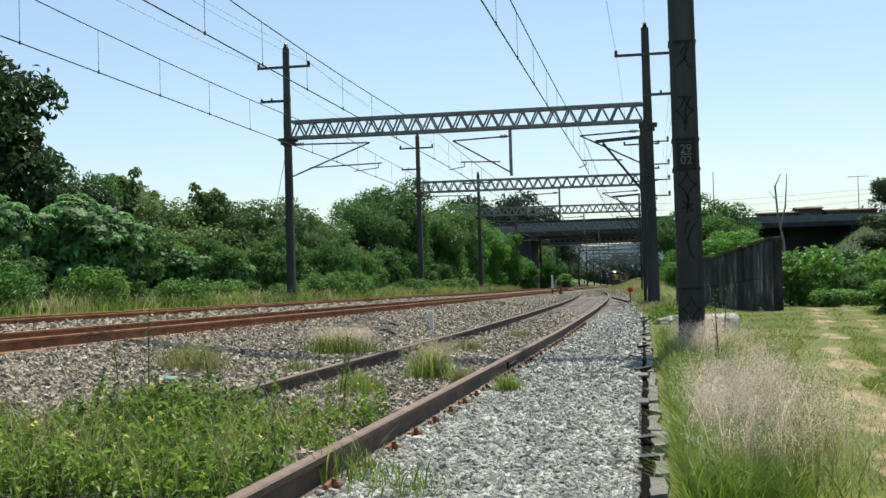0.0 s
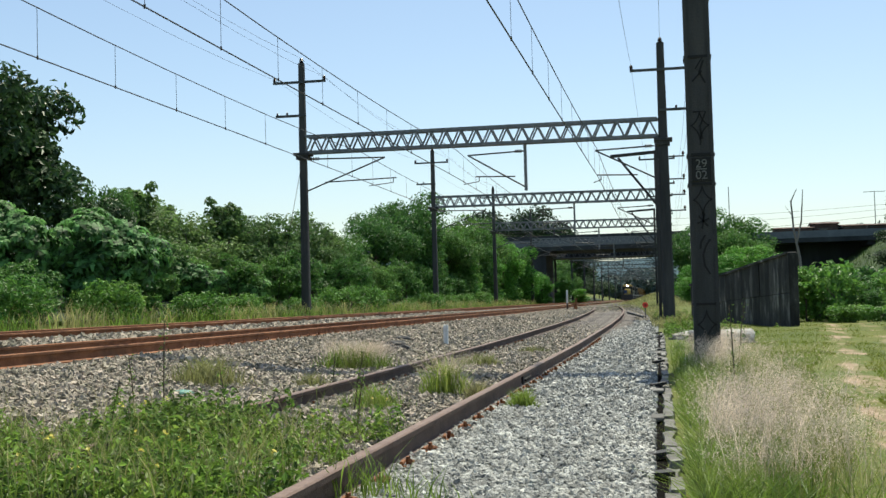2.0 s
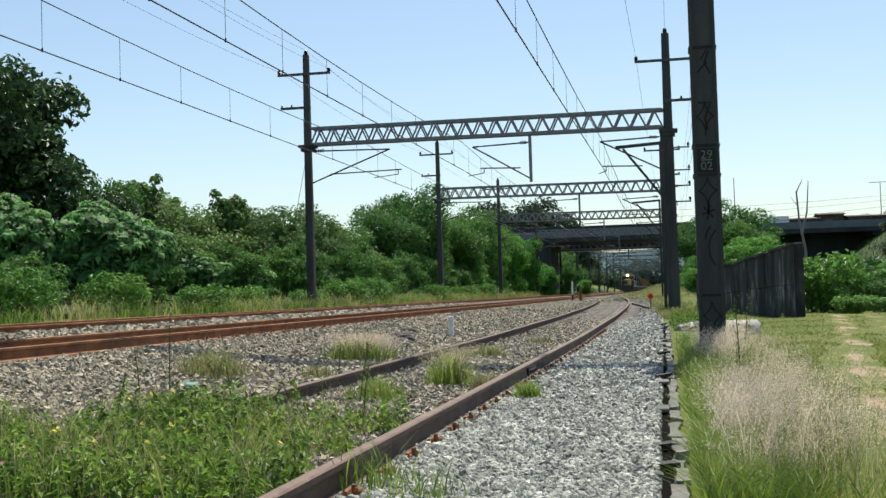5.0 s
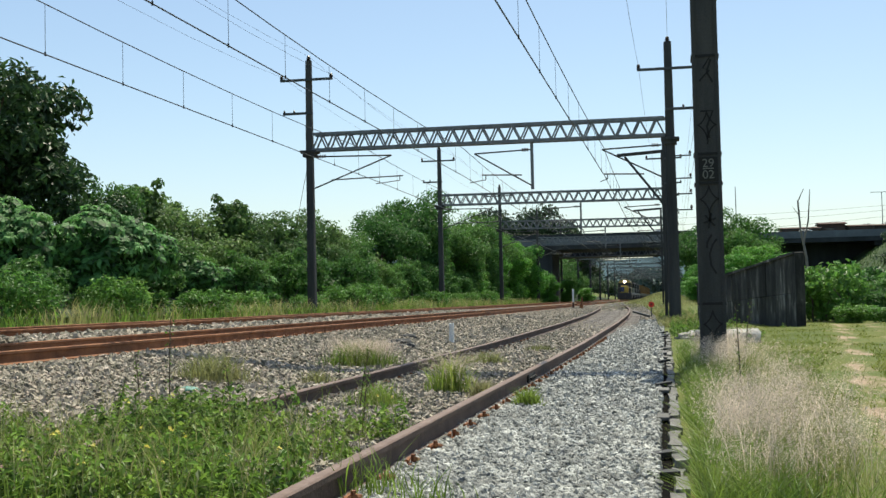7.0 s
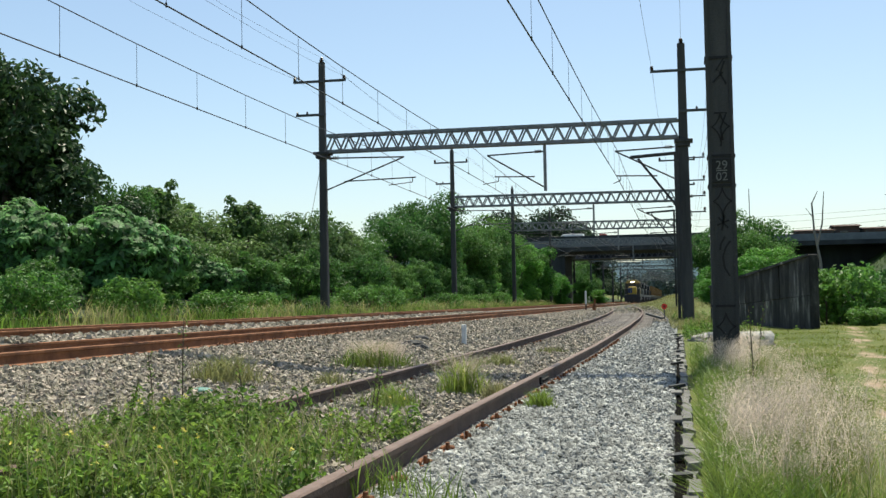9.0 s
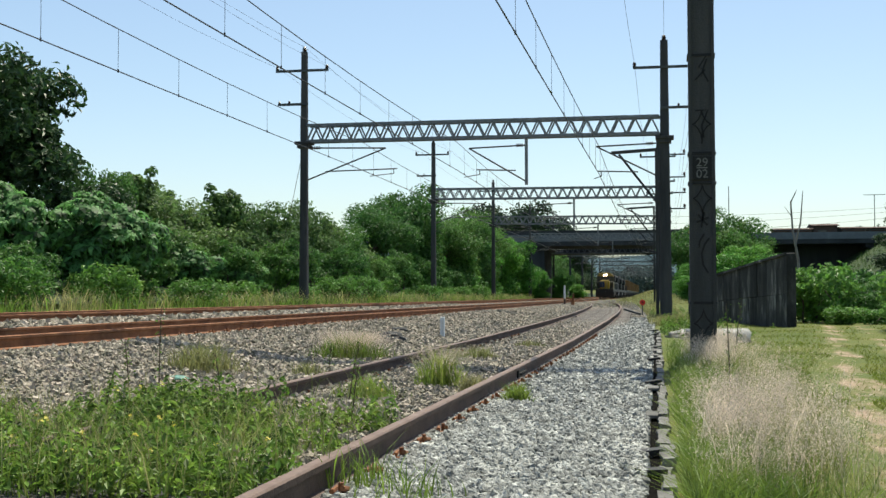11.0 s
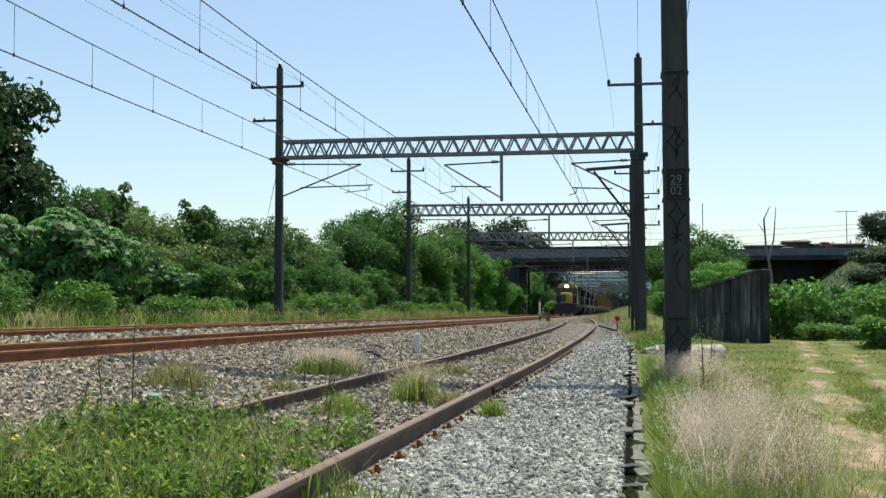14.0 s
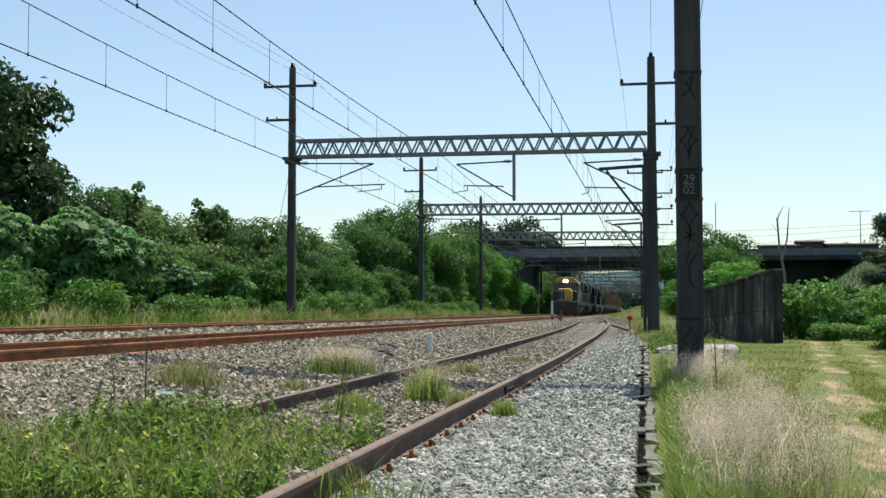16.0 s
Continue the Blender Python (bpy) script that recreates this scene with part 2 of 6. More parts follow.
def ground_material():
    """Grass over soil, with two worn wheel ruts on the lane."""
    m = material("lane_grass", [(0.046, 0.074, 0.005), (0.078, 0.098, 0.007), (0.122, 0.116, 0.016)], scale=0.55, rough=0.95, bump=0.8,
                 bump_scale=22, fine=0.45)
    nt = m.node_tree
    n, l = nt.nodes, nt.links
    tc = n.new("ShaderNodeTexCoord")
    sep = n.new("ShaderNodeSeparateXYZ")
    l.new(tc.outputs["Object"], sep.inputs["Vector"])

    def math_node(op, a, b):
        q = n.new("ShaderNodeMath")
        q.operation = op
        for i, v in enumerate((a, b)):
            if isinstance(v, (int, float)):
                q.inputs[i].default_value = v
            else:
                l.new(v, q.inputs[i])
        return q.outputs["Value"]

    wob = n.new("ShaderNodeTexNoise")
    wob.inputs["Scale"].default_value = 1.1
    wob.inputs["Detail"].default_value = 7
    wob.inputs["Roughness"].default_value = 0.7
    along = n.new("ShaderNodeMapping")
    along.inputs["Scale"].default_value = (1.3, 0.4, 1.0)
    l.new(tc.outputs["Object"], along.inputs["Vector"])
    l.new(along.outputs["Vector"], wob.inputs["Vector"])
    w = math_node("MULTIPLY", math_node("SUBTRACT", wob.outputs["Fac"], 0.47), 3.2)
    masks = []
    for off, half in ((0.36, 0.13), (1.25, 0.06)):
        # the lane bends gently away from the line
        c = math_node("ADD", math_node("MULTIPLY", sep.outputs["Y"], 0.12), off)
        a = math_node("ABSOLUTE", math_node("SUBTRACT", sep.outputs["X"], c), 0.0)
        masks.append(math_node("SUBTRACT", half, math_node("ADD", a, w)))
    both = math_node("MAXIMUM", masks[0], masks[1])
    limit = math_node("LESS_THAN", sep.outputs["Y"], 37.0)
    right = math_node("GREATER_THAN", sep.outputs["X"], 1.0)
    fac = n.new("ShaderNodeMapRange")
    fac.inputs["From Min"].default_value, fac.inputs["From Max"].default_value = -0.12, 0.2
    l.new(both, fac.inputs["Value"])
    f2 = math_node("MULTIPLY", math_node("MULTIPLY", fac.outputs["Result"], limit), right)
    soil = n.new("ShaderNodeTexNoise")
    soil.inputs["Scale"].default_value = 9
    soil.inputs["Detail"].default_value = 8
    l.new(tc.outputs["Object"], soil.inputs["Vector"])
    ramp = n.new("ShaderNodeValToRGB")
    ramp.color_ramp.elements[0].color = (0.19, 0.13, 0.078, 1)
    ramp.color_ramp.elements[1].color = (0.38, 0.285, 0.20, 1)
    ramp.color_ramp.elements[0].position, ramp.color_ramp.elements[1].position = 0.3, 0.7
    l.new(soil.outputs["Fac"], ramp.inputs["Fac"])
    mix = n.new("ShaderNodeMix")
    mix.data_type = "RGBA"
    bsdf = n["Principled BSDF"]
    old = bsdf.inputs["Base Color"].links[0].from_socket
    l.new(f2, mix.inputs["Factor"])
    l.new(old, mix.inputs[6])
    l.new(ramp.outputs["Color"], mix.inputs[7])
    l.new(mix.outputs[2], bsdf.inputs["Base Color"])
    return m


def gravel_material(name, colors):
    m = material(name, colors, scale=1.2, rough=0.95, bump=0.0, bump_scale=60, fine=0.2)
    nt = m.node_tree
    n, l = nt.nodes, nt.links
    tc = n.new("ShaderNodeTexCoord")
    vo = n.new("ShaderNodeTexVoronoi")
    vo.inputs["Scale"].default_value = 17
    l.new(tc.outputs["Object"], vo.inputs["Vector"])
    bsdf = n["Principled BSDF"]
    b = n.new("ShaderNodeBump")
    b.invert = True
    b.inputs["Strength"].default_value, b.inputs["Distance"].default_value = 1.0, 0.05
    l.new(vo.outputs["Distance"], b.inputs["Height"])
    l.new(b.outputs["Normal"], bsdf.inputs["Normal"])
    bw = n.new("ShaderNodeSeparateColor")
    l.new(vo.outputs["Color"], bw.inputs["Color"])
    mr = n.new("ShaderNodeMapRange")
    mr.inputs["To Min"].default_value, mr.inputs["To Max"].default_value = 0.45, 1.55
    l.new(bw.outputs["Red"], mr.inputs["Value"])
    hsv = [q for q in n if q.bl_idname == "ShaderNodeHueSaturation"][0]
    l.new(mr.outputs["Result"], hsv.inputs["Value"])
    return m


M_GROUND = ground_material()
# bed coloured darker than its loose stones, as the shade in their gaps
M_GRAVEL = gravel_material("gap_shade_gravel", [(0.04, 0.04, 0.036), (0.10, 0.10, 0.092)])
M_GRAVEL_WARM = gravel_material("brown_gravel", [(0.07, 0.058, 0.042), (0.19, 0.165, 0.125)])


# ---- building helpers ----
def box(bm, x0, x1, y0, y1, z0, z1, taper=1.0):
    cx, cy = (x0 + x1) / 2, (y0 + y1) / 2
    vs = []
    for z, k in ((z0, 1.0), (z1, taper)):
        for x, y in ((x0, y0), (x1, y0), (x1, y1), (x0, y1)):
            vs.append(bm.verts.new((cx + (x - cx) * k, cy + (y - cy) * k, z)))
    for f in ((3, 2, 1, 0), (4, 5, 6, 7), (0, 1, 5, 4), (1, 2, 6, 5), (2, 3, 7, 6), (3, 0, 4, 7)):
        bm.faces.new([vs[i] for i in f])


def tube(bm, a, b, r, r2=None, n=6):
    a, b = Vector(a), Vector(b)
    r2 = r if r2 is None else r2
    d = (b - a).normalized()
    u = d.orthogonal().normalized()
    w = d.cross(u)
    rings = []
    for p, q in ((a, r), (b, r2)):
        rings.append([bm.verts.new(p + (u * math.cos(2 * math.pi * i / n) + w * math.sin(2 * math.pi * i / n)) * q) for i in range(n)])
    for i in range(n):
        bm.faces.new((rings[0][i], rings[0][(i + 1) % n], rings[1][(i + 1) % n], rings[1][i]))
    bm.faces.new(rings[0][::-1])
    bm.faces.new(rings[1])


def bar(bm, a, b, w, h):
    """A rectangular bar from a to b, w wide (level) and h high."""
    a, b = Vector(a), Vector(b)
    d = (b - a).normalized()
    u = d.cross(Vector((0, 0, 1)))
    u = u.normalized() if u.length > 1e-4 else Vector((1, 0, 0))
    v = u.cross(d)
    ring = []
    for p in (a, b):
        ring.append([bm.verts.new(p + u * (i * w / 2) + v * (j * h / 2)) for i, j in ((-1, -1), (1, -1), (1, 1), (-1, 1))])
    for i in range(4):
        bm.faces.new((ring[0][i], ring[0][(i + 1) % 4], ring[1][(i + 1) % 4], ring[1][i]))
    bm.faces.new(ring[0][::-1])
    bm.faces.new(ring[1])


def prism(bm, outline, axis, lo, hi):
    """Extrude a 2D outline along an axis ('x', 'y' or 'z')."""
    def p3(u, v, w):
        return {"x": (w, u, v), "y": (u, w, v), "z": (u, v, w)}[axis]
    a = [bm.verts.new(p3(u, v, lo)) for u, v in outline]
    b = [bm.verts.new(p3(u, v, hi)) for u, v in outline]
    k = len(outline)
    for i in range(k):
        bm.faces.new((a[i], a[(i + 1) % k], b[(i + 1) % k], b[i]))
    bm.faces.new(a[::-1])
    bm.faces.new(b)


def lathe(bm, profile, x=0, y=0, z=0, n=12):
    rings = [[bm.verts.new((x + r * math.cos(2 * math.pi * i / n), y + r * math.sin(2 * math.pi * i / n), z + h)) for i in range(n)]
             for r, h in profile]
    for a, b in zip(rings, rings[1:]):
        for i in range(n):
            bm.faces.new((a[i], a[(i + 1) % n], b[(i + 1) % n], b[i]))
    bm.faces.new(rings[0][::-1])
    bm.faces.new(rings[-1])


def part(name, bm, mat, parent=None, label="", bevel=0.0, smooth=False):
    if bevel:
        bmesh.ops.bevel(bm, geom=[e for e in bm.edges], offset=bevel, segments=1, affect="EDGES", clamp_overlap=True)
    bmesh.ops.recalc_face_normals(bm, faces=bm.faces[:])
    me = bpy.data.meshes.new(name)
    bm.to_mesh(me)
    bm.free()
    me.materials.append(mat)
    if smooth:
        for p in me.polygons:
            p.use_smooth = True
    ob = new(name, me)
    if parent:
        ob.parent = parent
    return tagged(ob, label)


def np_mesh(name, verts, faces, mats, mat_index=None, smooth=False):
    """A mesh from computed arrays; faces all have the same corner count."""
    me = bpy.data.meshes.new(name)
    verts = np.asarray(verts, dtype=np.float32)
    faces = np.asarray(faces, dtype=np.int32)
    me.vertices.add(len(verts))
    me.vertices.foreach_set("co", verts.ravel())
    me.loops.add(faces.size)
    me.loops.foreach_set("vertex_index", faces.ravel())
    me.polygons.add(len(faces))
    k = faces.shape[1]
    me.polygons.foreach_set("loop_start", np.arange(0, faces.size, k, dtype=np.int32))
    for m in mats:
        me.materials.append(m)
    if mat_index is not None:
        me.polygons.foreach_set("material_index", np.asarray(mat_index, dtype=np.int32))
    me.polygons.foreach_set("use_smooth", np.full(len(faces), smooth))
    me.update(calc_edges=True)
    me.validate()
    return me


def empty(name, label, category, group="", kind="", at=None):
    e = new(name)
    e.empty_display_size = 0.3
    if at is not None:
        e.matrix_basis = at
    return tagged(e, label, category, group, kind)


rng = np.random.default_rng(7)


def unit(n):
    v = rng.normal(size=(n, 3))
    return v / np.linalg.norm(v, axis=1)[:, None]


# ---- lie of the land ----
def sstep(a, b, v):
    t = np.clip((np.asarray(v, dtype=float) - a) / (b - a), 0, 1)
    return t * t * (3 - 2 * t)


SID_D = np.array([-30, 20, 34, 46, 56, 70, 84, 105, 123, 140, 160.0])
SID_X = np.array([-2.37, -2.37, -2.45, -2.62, -2.86, -3.4, -4.25, -6.0, -7.55, -8.45, -8.6])
SID_Z = np.array([0.18, 0.18, 0.22, 0.26, 0.31, 0.36, 0.40, 0.44, 0.47, 0.49, 0.49])
MAIN_X, MAIN_Z, FAR_X, FAR_Z = -7.95, 0.49, -12.05, 0.60
GAUGE = 1.67


def bend(y):
    """How far the main lines drift away from the straight beyond the points."""
    return np.interp(y, [60, 118, 160, 308, 700], [0.0, -0.5, -0.65, -1.4, -3.2])


def siding(y):
    """Centre and rail-top height of the siding at y."""
    return np.interp(y, SID_D, SID_X), np.interp(y, SID_D, SID_Z)


def land(x, y):
    x, y = np.asarray(x, dtype=float), np.asarray(y, dtype=float)
    left = np.interp(x, [-60, -30, -22, -17, -15, -13.5, -10.6, -9.4, -6.5, -5.6, -4.2, -1.0, 0.0],
                     [6.5, 4.2, 1.6, 0.65, 0.52, 0.42, 0.40, 0.31, 0.30, 0.20, 0.06, 0.0, 0.0])
    rise = 0.30 * sstep(40, 110, y) * sstep(-7.5, -5.0, x) * (x < 30)
    berm = 0.95 * np.exp(-((x + 0.6 + (y - 100) * 0.02) / 2.0) ** 2) * sstep(62, 105, y) * (1 - sstep(230, 300, y))
    bank = 7.5 * sstep(14.6, 31.0, x + 0.08 * (y - 150)) * sstep(60, 140, y) * (1 - sstep(165, 260, y))
    near_bank = 1.2 * sstep(6.5, 16, x) * sstep(30, 60, y)
    rough = 0.03 * np.sin(x * 1.7 + y * 0.6) * np.sin(y * 0.9 - x) * (sstep(0.3, 1.5, x) + sstep(-15, -17, x))
    return left + rise + berm + bank + near_bank + rough


def grid_sheet(name, xs, ys, mat, lift=0.0, zfun=land):
    gx, gy = np.meshgrid(xs, ys, indexing="ij")
    z = zfun(gx, gy) + lift
    v = np.stack([gx.ravel(), gy.ravel(), z.ravel()], 1)
    i, j = np.meshgrid(np.arange(len(xs) - 1), np.arange(len(ys) - 1), indexing="ij")
    a = (i * len(ys) + j).ravel()
    f = np.stack([a, a + len(ys), a + len(ys) + 1, a + 1], 1)
    return new(name, np_mesh(name, v, f, [mat], smooth=True))


xs = np.concatenate([np.linspace(-1500, -70, 8), np.linspace(-60, -18, 22), np.linspace(-17, 12, 88), np.linspace(13, 60, 40), np.linspace(75, 1500, 8)])
ys = np.concatenate([np.linspace(-300, -10, 6), np.linspace(-5, 60, 110), np.linspace(61, 260, 90), np.linspace(280, 2500, 12)])
tagged(grid_sheet("ground", xs, ys, M_GROUND), "grassy ground with a worn dirt lane beside the railway", "ground", kind="structure")
bal = grid_sheet("ballast_bed", np.linspace(-5.4, -0.12, 30), np.concatenate([np.linspace(-26, 60, 110), np.linspace(62, 120, 20)]), M_GRAVEL,
                 zfun=lambda x, y: land(x, y) + 0.02 - 0.25 * sstep(-0.2, -0.1, x + 0.0072 * (y - 6)) - 0.35 * sstep(0.0, 0.35, x - np.minimum(-0.3, siding(y)[0] + 2.1) - 0.25 * (y < 34)))
tagged(bal, "grey crushed stone bed along the siding, darkened as shade between stones", "ballast", kind="structure")
bal2 = grid_sheet("ballast_bed", np.linspace(-14.2, -4.6, 40), np.concatenate([np.linspace(-26, 60, 80), np.linspace(64, 600, 60)]), M_GRAVEL_WARM,
                  zfun=lambda x, y: land(x, y) + 0.028 - 0.05 * sstep(-5.0, -4.6, x) - 0.06 * sstep(-13.6, -14.2, x))
tagged(bal2, "brownish old stone ballast under the main lines", "ballast", kind="structure")

M_BANK_GROUND = material("dark_bank_ground", [(0.016, 0.026, 0.010), (0.03, 0.045, 0.016), (0.05, 0.06, 0.025)], scale=0.8, rough=0.97, bump=0.8, bump_scale=9)
M_SLOPE = material("rough_slope_growth", [(0.012, 0.032, 0.005), (0.024, 0.052, 0.008), (0.042, 0.07, 0.013)], scale=0.35, rough=0.97, bump=0.9, bump_scale=6, fine=0.5)
# darker ground sheet laid just over the land beneath the bank bushes
under = grid_sheet("undergrowth", np.linspace(-60, -15.9, 40), np.concatenate([np.linspace(-5, 150, 70), np.linspace(155, 330, 20)]), M_BANK_GROUND, lift=0.14)
tagged(under, "dark green-brown ground sheet under the bushes", "undergrowth", kind="structure")
slope = grid_sheet("embankment", np.linspace(5.5, 75, 70), np.linspace(41, 330, 90), M_SLOPE, lift=0.16)
tagged(slope, "rough green growth on the road embankment", "embankment", kind="structure")

# far hills close the distance; air haze is painted into their bluish base colour
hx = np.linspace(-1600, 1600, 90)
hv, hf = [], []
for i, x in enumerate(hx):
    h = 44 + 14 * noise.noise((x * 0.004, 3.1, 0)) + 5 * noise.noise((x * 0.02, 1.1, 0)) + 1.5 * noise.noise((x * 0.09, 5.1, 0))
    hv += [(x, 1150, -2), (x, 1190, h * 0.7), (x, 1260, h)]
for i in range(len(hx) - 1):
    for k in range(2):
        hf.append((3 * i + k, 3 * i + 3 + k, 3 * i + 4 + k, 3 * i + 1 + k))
tagged(new("backdrop", np_mesh("backdrop", hv, hf, [M_HILL], smooth=True)), "wooded hills on the horizon, haze painted into their blue-green colour", "hills", kind="structure")


# ---- tracks ----
RAIL_PROFILE = [(-0.065, -0.16), (0.065, -0.16), (0.065, -0.145), (0.012, -0.125), (0.010, -0.045), (0.034, -0.036), (0.035, -0.008),
                (0.026, 0.0), (-0.026, 0.0), (-0.035, -0.008), (-0.034, -0.036), (-0.010, -0.045), (-0.012, -0.125), (-0.065, -0.145)]


def rail(points, parent, mats, label=""):
    """Sweep the rail profile along points (rail-top centre line)."""
    k = len(RAIL_PROFILE)
    v, f, mi = [], [], []
    for i, p in enumerate(points):
        a, b = points[max(0, i - 1)], points[min(len(points) - 1, i + 1)]
        d = Vector((b[0] - a[0], b[1] - a[1], 0)).normalized()
        s = Vector((d.y, -d.x, 0))
        for u, w in RAIL_PROFILE:
            v.append((p[0] + s.x * u, p[1] + s.y * u, p[2] + w))
    for i in range(len(points) - 1):
        for j in range(k):
            q = (j + 1) % k
            f.append((i * k + j, i * k + q, (i + 1) * k + q, (i + 1) * k + j))
            mi.append(1 if j in (6, 7, 8) else 0)
    ob = new("rail", np_mesh("rail", v, f, mats, mi))
    ob.parent = parent
    return tagged(ob, label)


def sleeper_mesh():
    bm = bmesh.new()
    box(bm, -1.35, 1.35, -0.11, 0.11, -0.17, 0.0)
    bmesh.ops.bevel(bm, geom=bm.edges[:], offset=0.012, segments=1, affect="EDGES")
    me = bpy.data.meshes.new("sleeper")
    bm.to_mesh(me)
    bm.free()
    me.materials.append(M_SLEEPER)
    return me


def clip_mesh():
    bm = bmesh.new()
    box(bm, -0.05, 0.05, -0.06, 0.06, 0.0, 0.018)
    tube(bm, (-0.03, -0.045, 0.03), (-0.03, 0.045, 0.035), 0.013)
    tube(bm, (0.02, -0.045, 0.045), (0.02, 0.045, 0.03), 0.013)
    tube(bm, (0.0, 0, 0.01), (0.0, 0, 0.065), 0.014)
    me = bpy.data.meshes.new("rail_clip")
    bm.to_mesh(me)
    bm.free()
    me.materials.append(M_RUST)
    return me


SLEEPER, CLIP = sleeper_mesh(), clip_mesh()


def track(label, centre, y0, y1, mats, sleepers, clips=()):
    t = empty("railway_track", label, "railway track", kind="structure")
    yy = list(np.arange(y0, 60, 2.0)) + list(np.arange(60, min(y1, 180), 4.0)) + ([] if y1 <= 180 else list(np.arange(180, y1 + 1, 40.0)))
    for side in (-1, 1):
        pts = []
        for y in yy:
            x, z = centre(y)
            pts.append((float(x) + side * GAUGE / 2, float(y), float(z)))
        rail(pts, t, mats)
    n = 0
    y = sleepers[0]
    while y < sleepers[1]:
        x, z = centre(y)
        s = new("sleeper", SLEEPER)
        s.parent = t
        s.matrix_basis = pose(float(x) + random.uniform(-0.04, 0.04), y, float(z) - 0.155, 0, 0, random.uniform(-1.2, 1.2))
        if clips and clips[0] < y < clips[1]:
            for side in (-1, 1):
                for d in (-0.11, 0.11):
                    c = new("rail_clip", CLIP)
                    c.parent = t
                    c.matrix_basis = pose(float(x) + side * GAUGE / 2 + d, y, float(z) - 0.155, 0, 0, random.uniform(-8, 8))
        y += 0.62
    return t


track("worn brown siding track curving into the main line", siding, -24.0, 150, [M_RAIL, M_RAIL_TOP], (-24, 75), (5, 26))
track("rusty main line track on raised ballast", lambda y: (MAIN_X + bend(y), MAIN_Z), -24.0, 700, [M_RUST, M_RUST], (14, 90), (16, 40))
track("rusty outer track beside the overgrown verge", lambda y: (FAR_X + bend(y), FAR_Z), -24.0, 700, [M_RUST, M_RUST], (20, 80))
# insulated joint on the near rail of the siding
bm = bmesh.new()
box(bm, -0.035, 0.035, -0.28, 0.28, -0.12, -0.035)
for k in (-0.2, -0.07, 0.07, 0.2):
    tube(bm, (-0.06, k, -0.08), (0.06, k, -0.08), 0.018)
fp = part("fishplate", bm, M_BLACK, bevel=0.006)
fp.matrix_basis = pose(-2.37 + GAUGE / 2, 12.6, 0.18)
tagged(fp, "dark bolted fishplate joining the near siding rail", "fishplate")


# ---- overhead line portals ----
LEFT_X, SKEW = -15.2, 1.15
PORTALS = [47.7, 78.6, 107.5, 138.0, 168.0, 198.0, 228.0, 258.0, 290.0, 325.0, 365.0, 410.0]
PROFILE_INSUL = [(0.03, 0), (0.09, 0.03), (0.05, 0.06), (0.09, 0.09), (0.05, 0.12), (0.07, 0.15), (0.03, 0.19)]


def insulator(parent, x, y, z, k=1.0, label=""):
    bm = bmesh.new()
    lathe(bm, [(r * k, h * k) for r, h in PROFILE_INSUL], x, y, z, 10)
    return part("insulator", bm, M_INSUL, parent, label)


def taper_post(x, y, z0, z1, w0, w1, parent, label=""):
    """Concrete post with chamfered corners, slightly tapered."""
    bm = bmesh.new()
    rings = []
    for z, w in ((z0, w0), (z1, w1)):
        h, c = w / 2, w * 0.12
        rings.append([bm.verts.new((x + a, y + b, z)) for a, b in
                      ((-h + c, -h), (h - c, -h), (h, -h + c), (h, h - c), (h - c, h), (-h + c, h), (-h, h - c), (-h, -h + c))])
    for i in range(8):
        bm.faces.new((rings[0][i], rings[0][(i + 1) % 8], rings[1][(i + 1) % 8], rings[1][i]))
    bm.faces.new(rings[0][::-1])
    bm.faces.new(rings[1])
    return part("post", bm, M_POST, parent, label)


def truss(parent, xl, yl, xr, yr, z0, z1, panels, wide=0.42, rise=0.0):
    """Lattice beam of two faces; its far end stands higher by rise."""
    bm = bmesh.new()
    d = Vector((xr - xl, yr - yl, -rise))
    s = Vector((-d.y, d.x, 0)).normalized() * (wide / 2)
    a, b = Vector((xl, yl, rise)), Vector((xr, yr, 0))
    for side in (-1, 1):
        for z in (z0, z1):
            bar(bm, a + s * side + Vector((0, 0, z)), b + s * side + Vector((0, 0, z)), 0.10, 0.12)
        for i in range(panels):
            p, q = a + d * (i / panels), a + d * ((i + 1) / panels)
            m = (p + q) / 2
            k = Vector((0, 0, 1))
            bar(bm, p + s * side + k * z0, m + s * side + k * z1, 0.06, 0.06)
            bar(bm, m + s * side + k * z1, q + s * side + k * z0, 0.06, 0.06)
    for i in range(panels + 1):
        p = a + d * (i / panels)
        for z in (z0, z1):
            bar(bm, p - s + Vector((0, 0, z)), p + s + Vector((0, 0, z)), 0.05, 0.05)
    return part("truss", bm, M_GALV, parent, "weathered steel lattice beam")


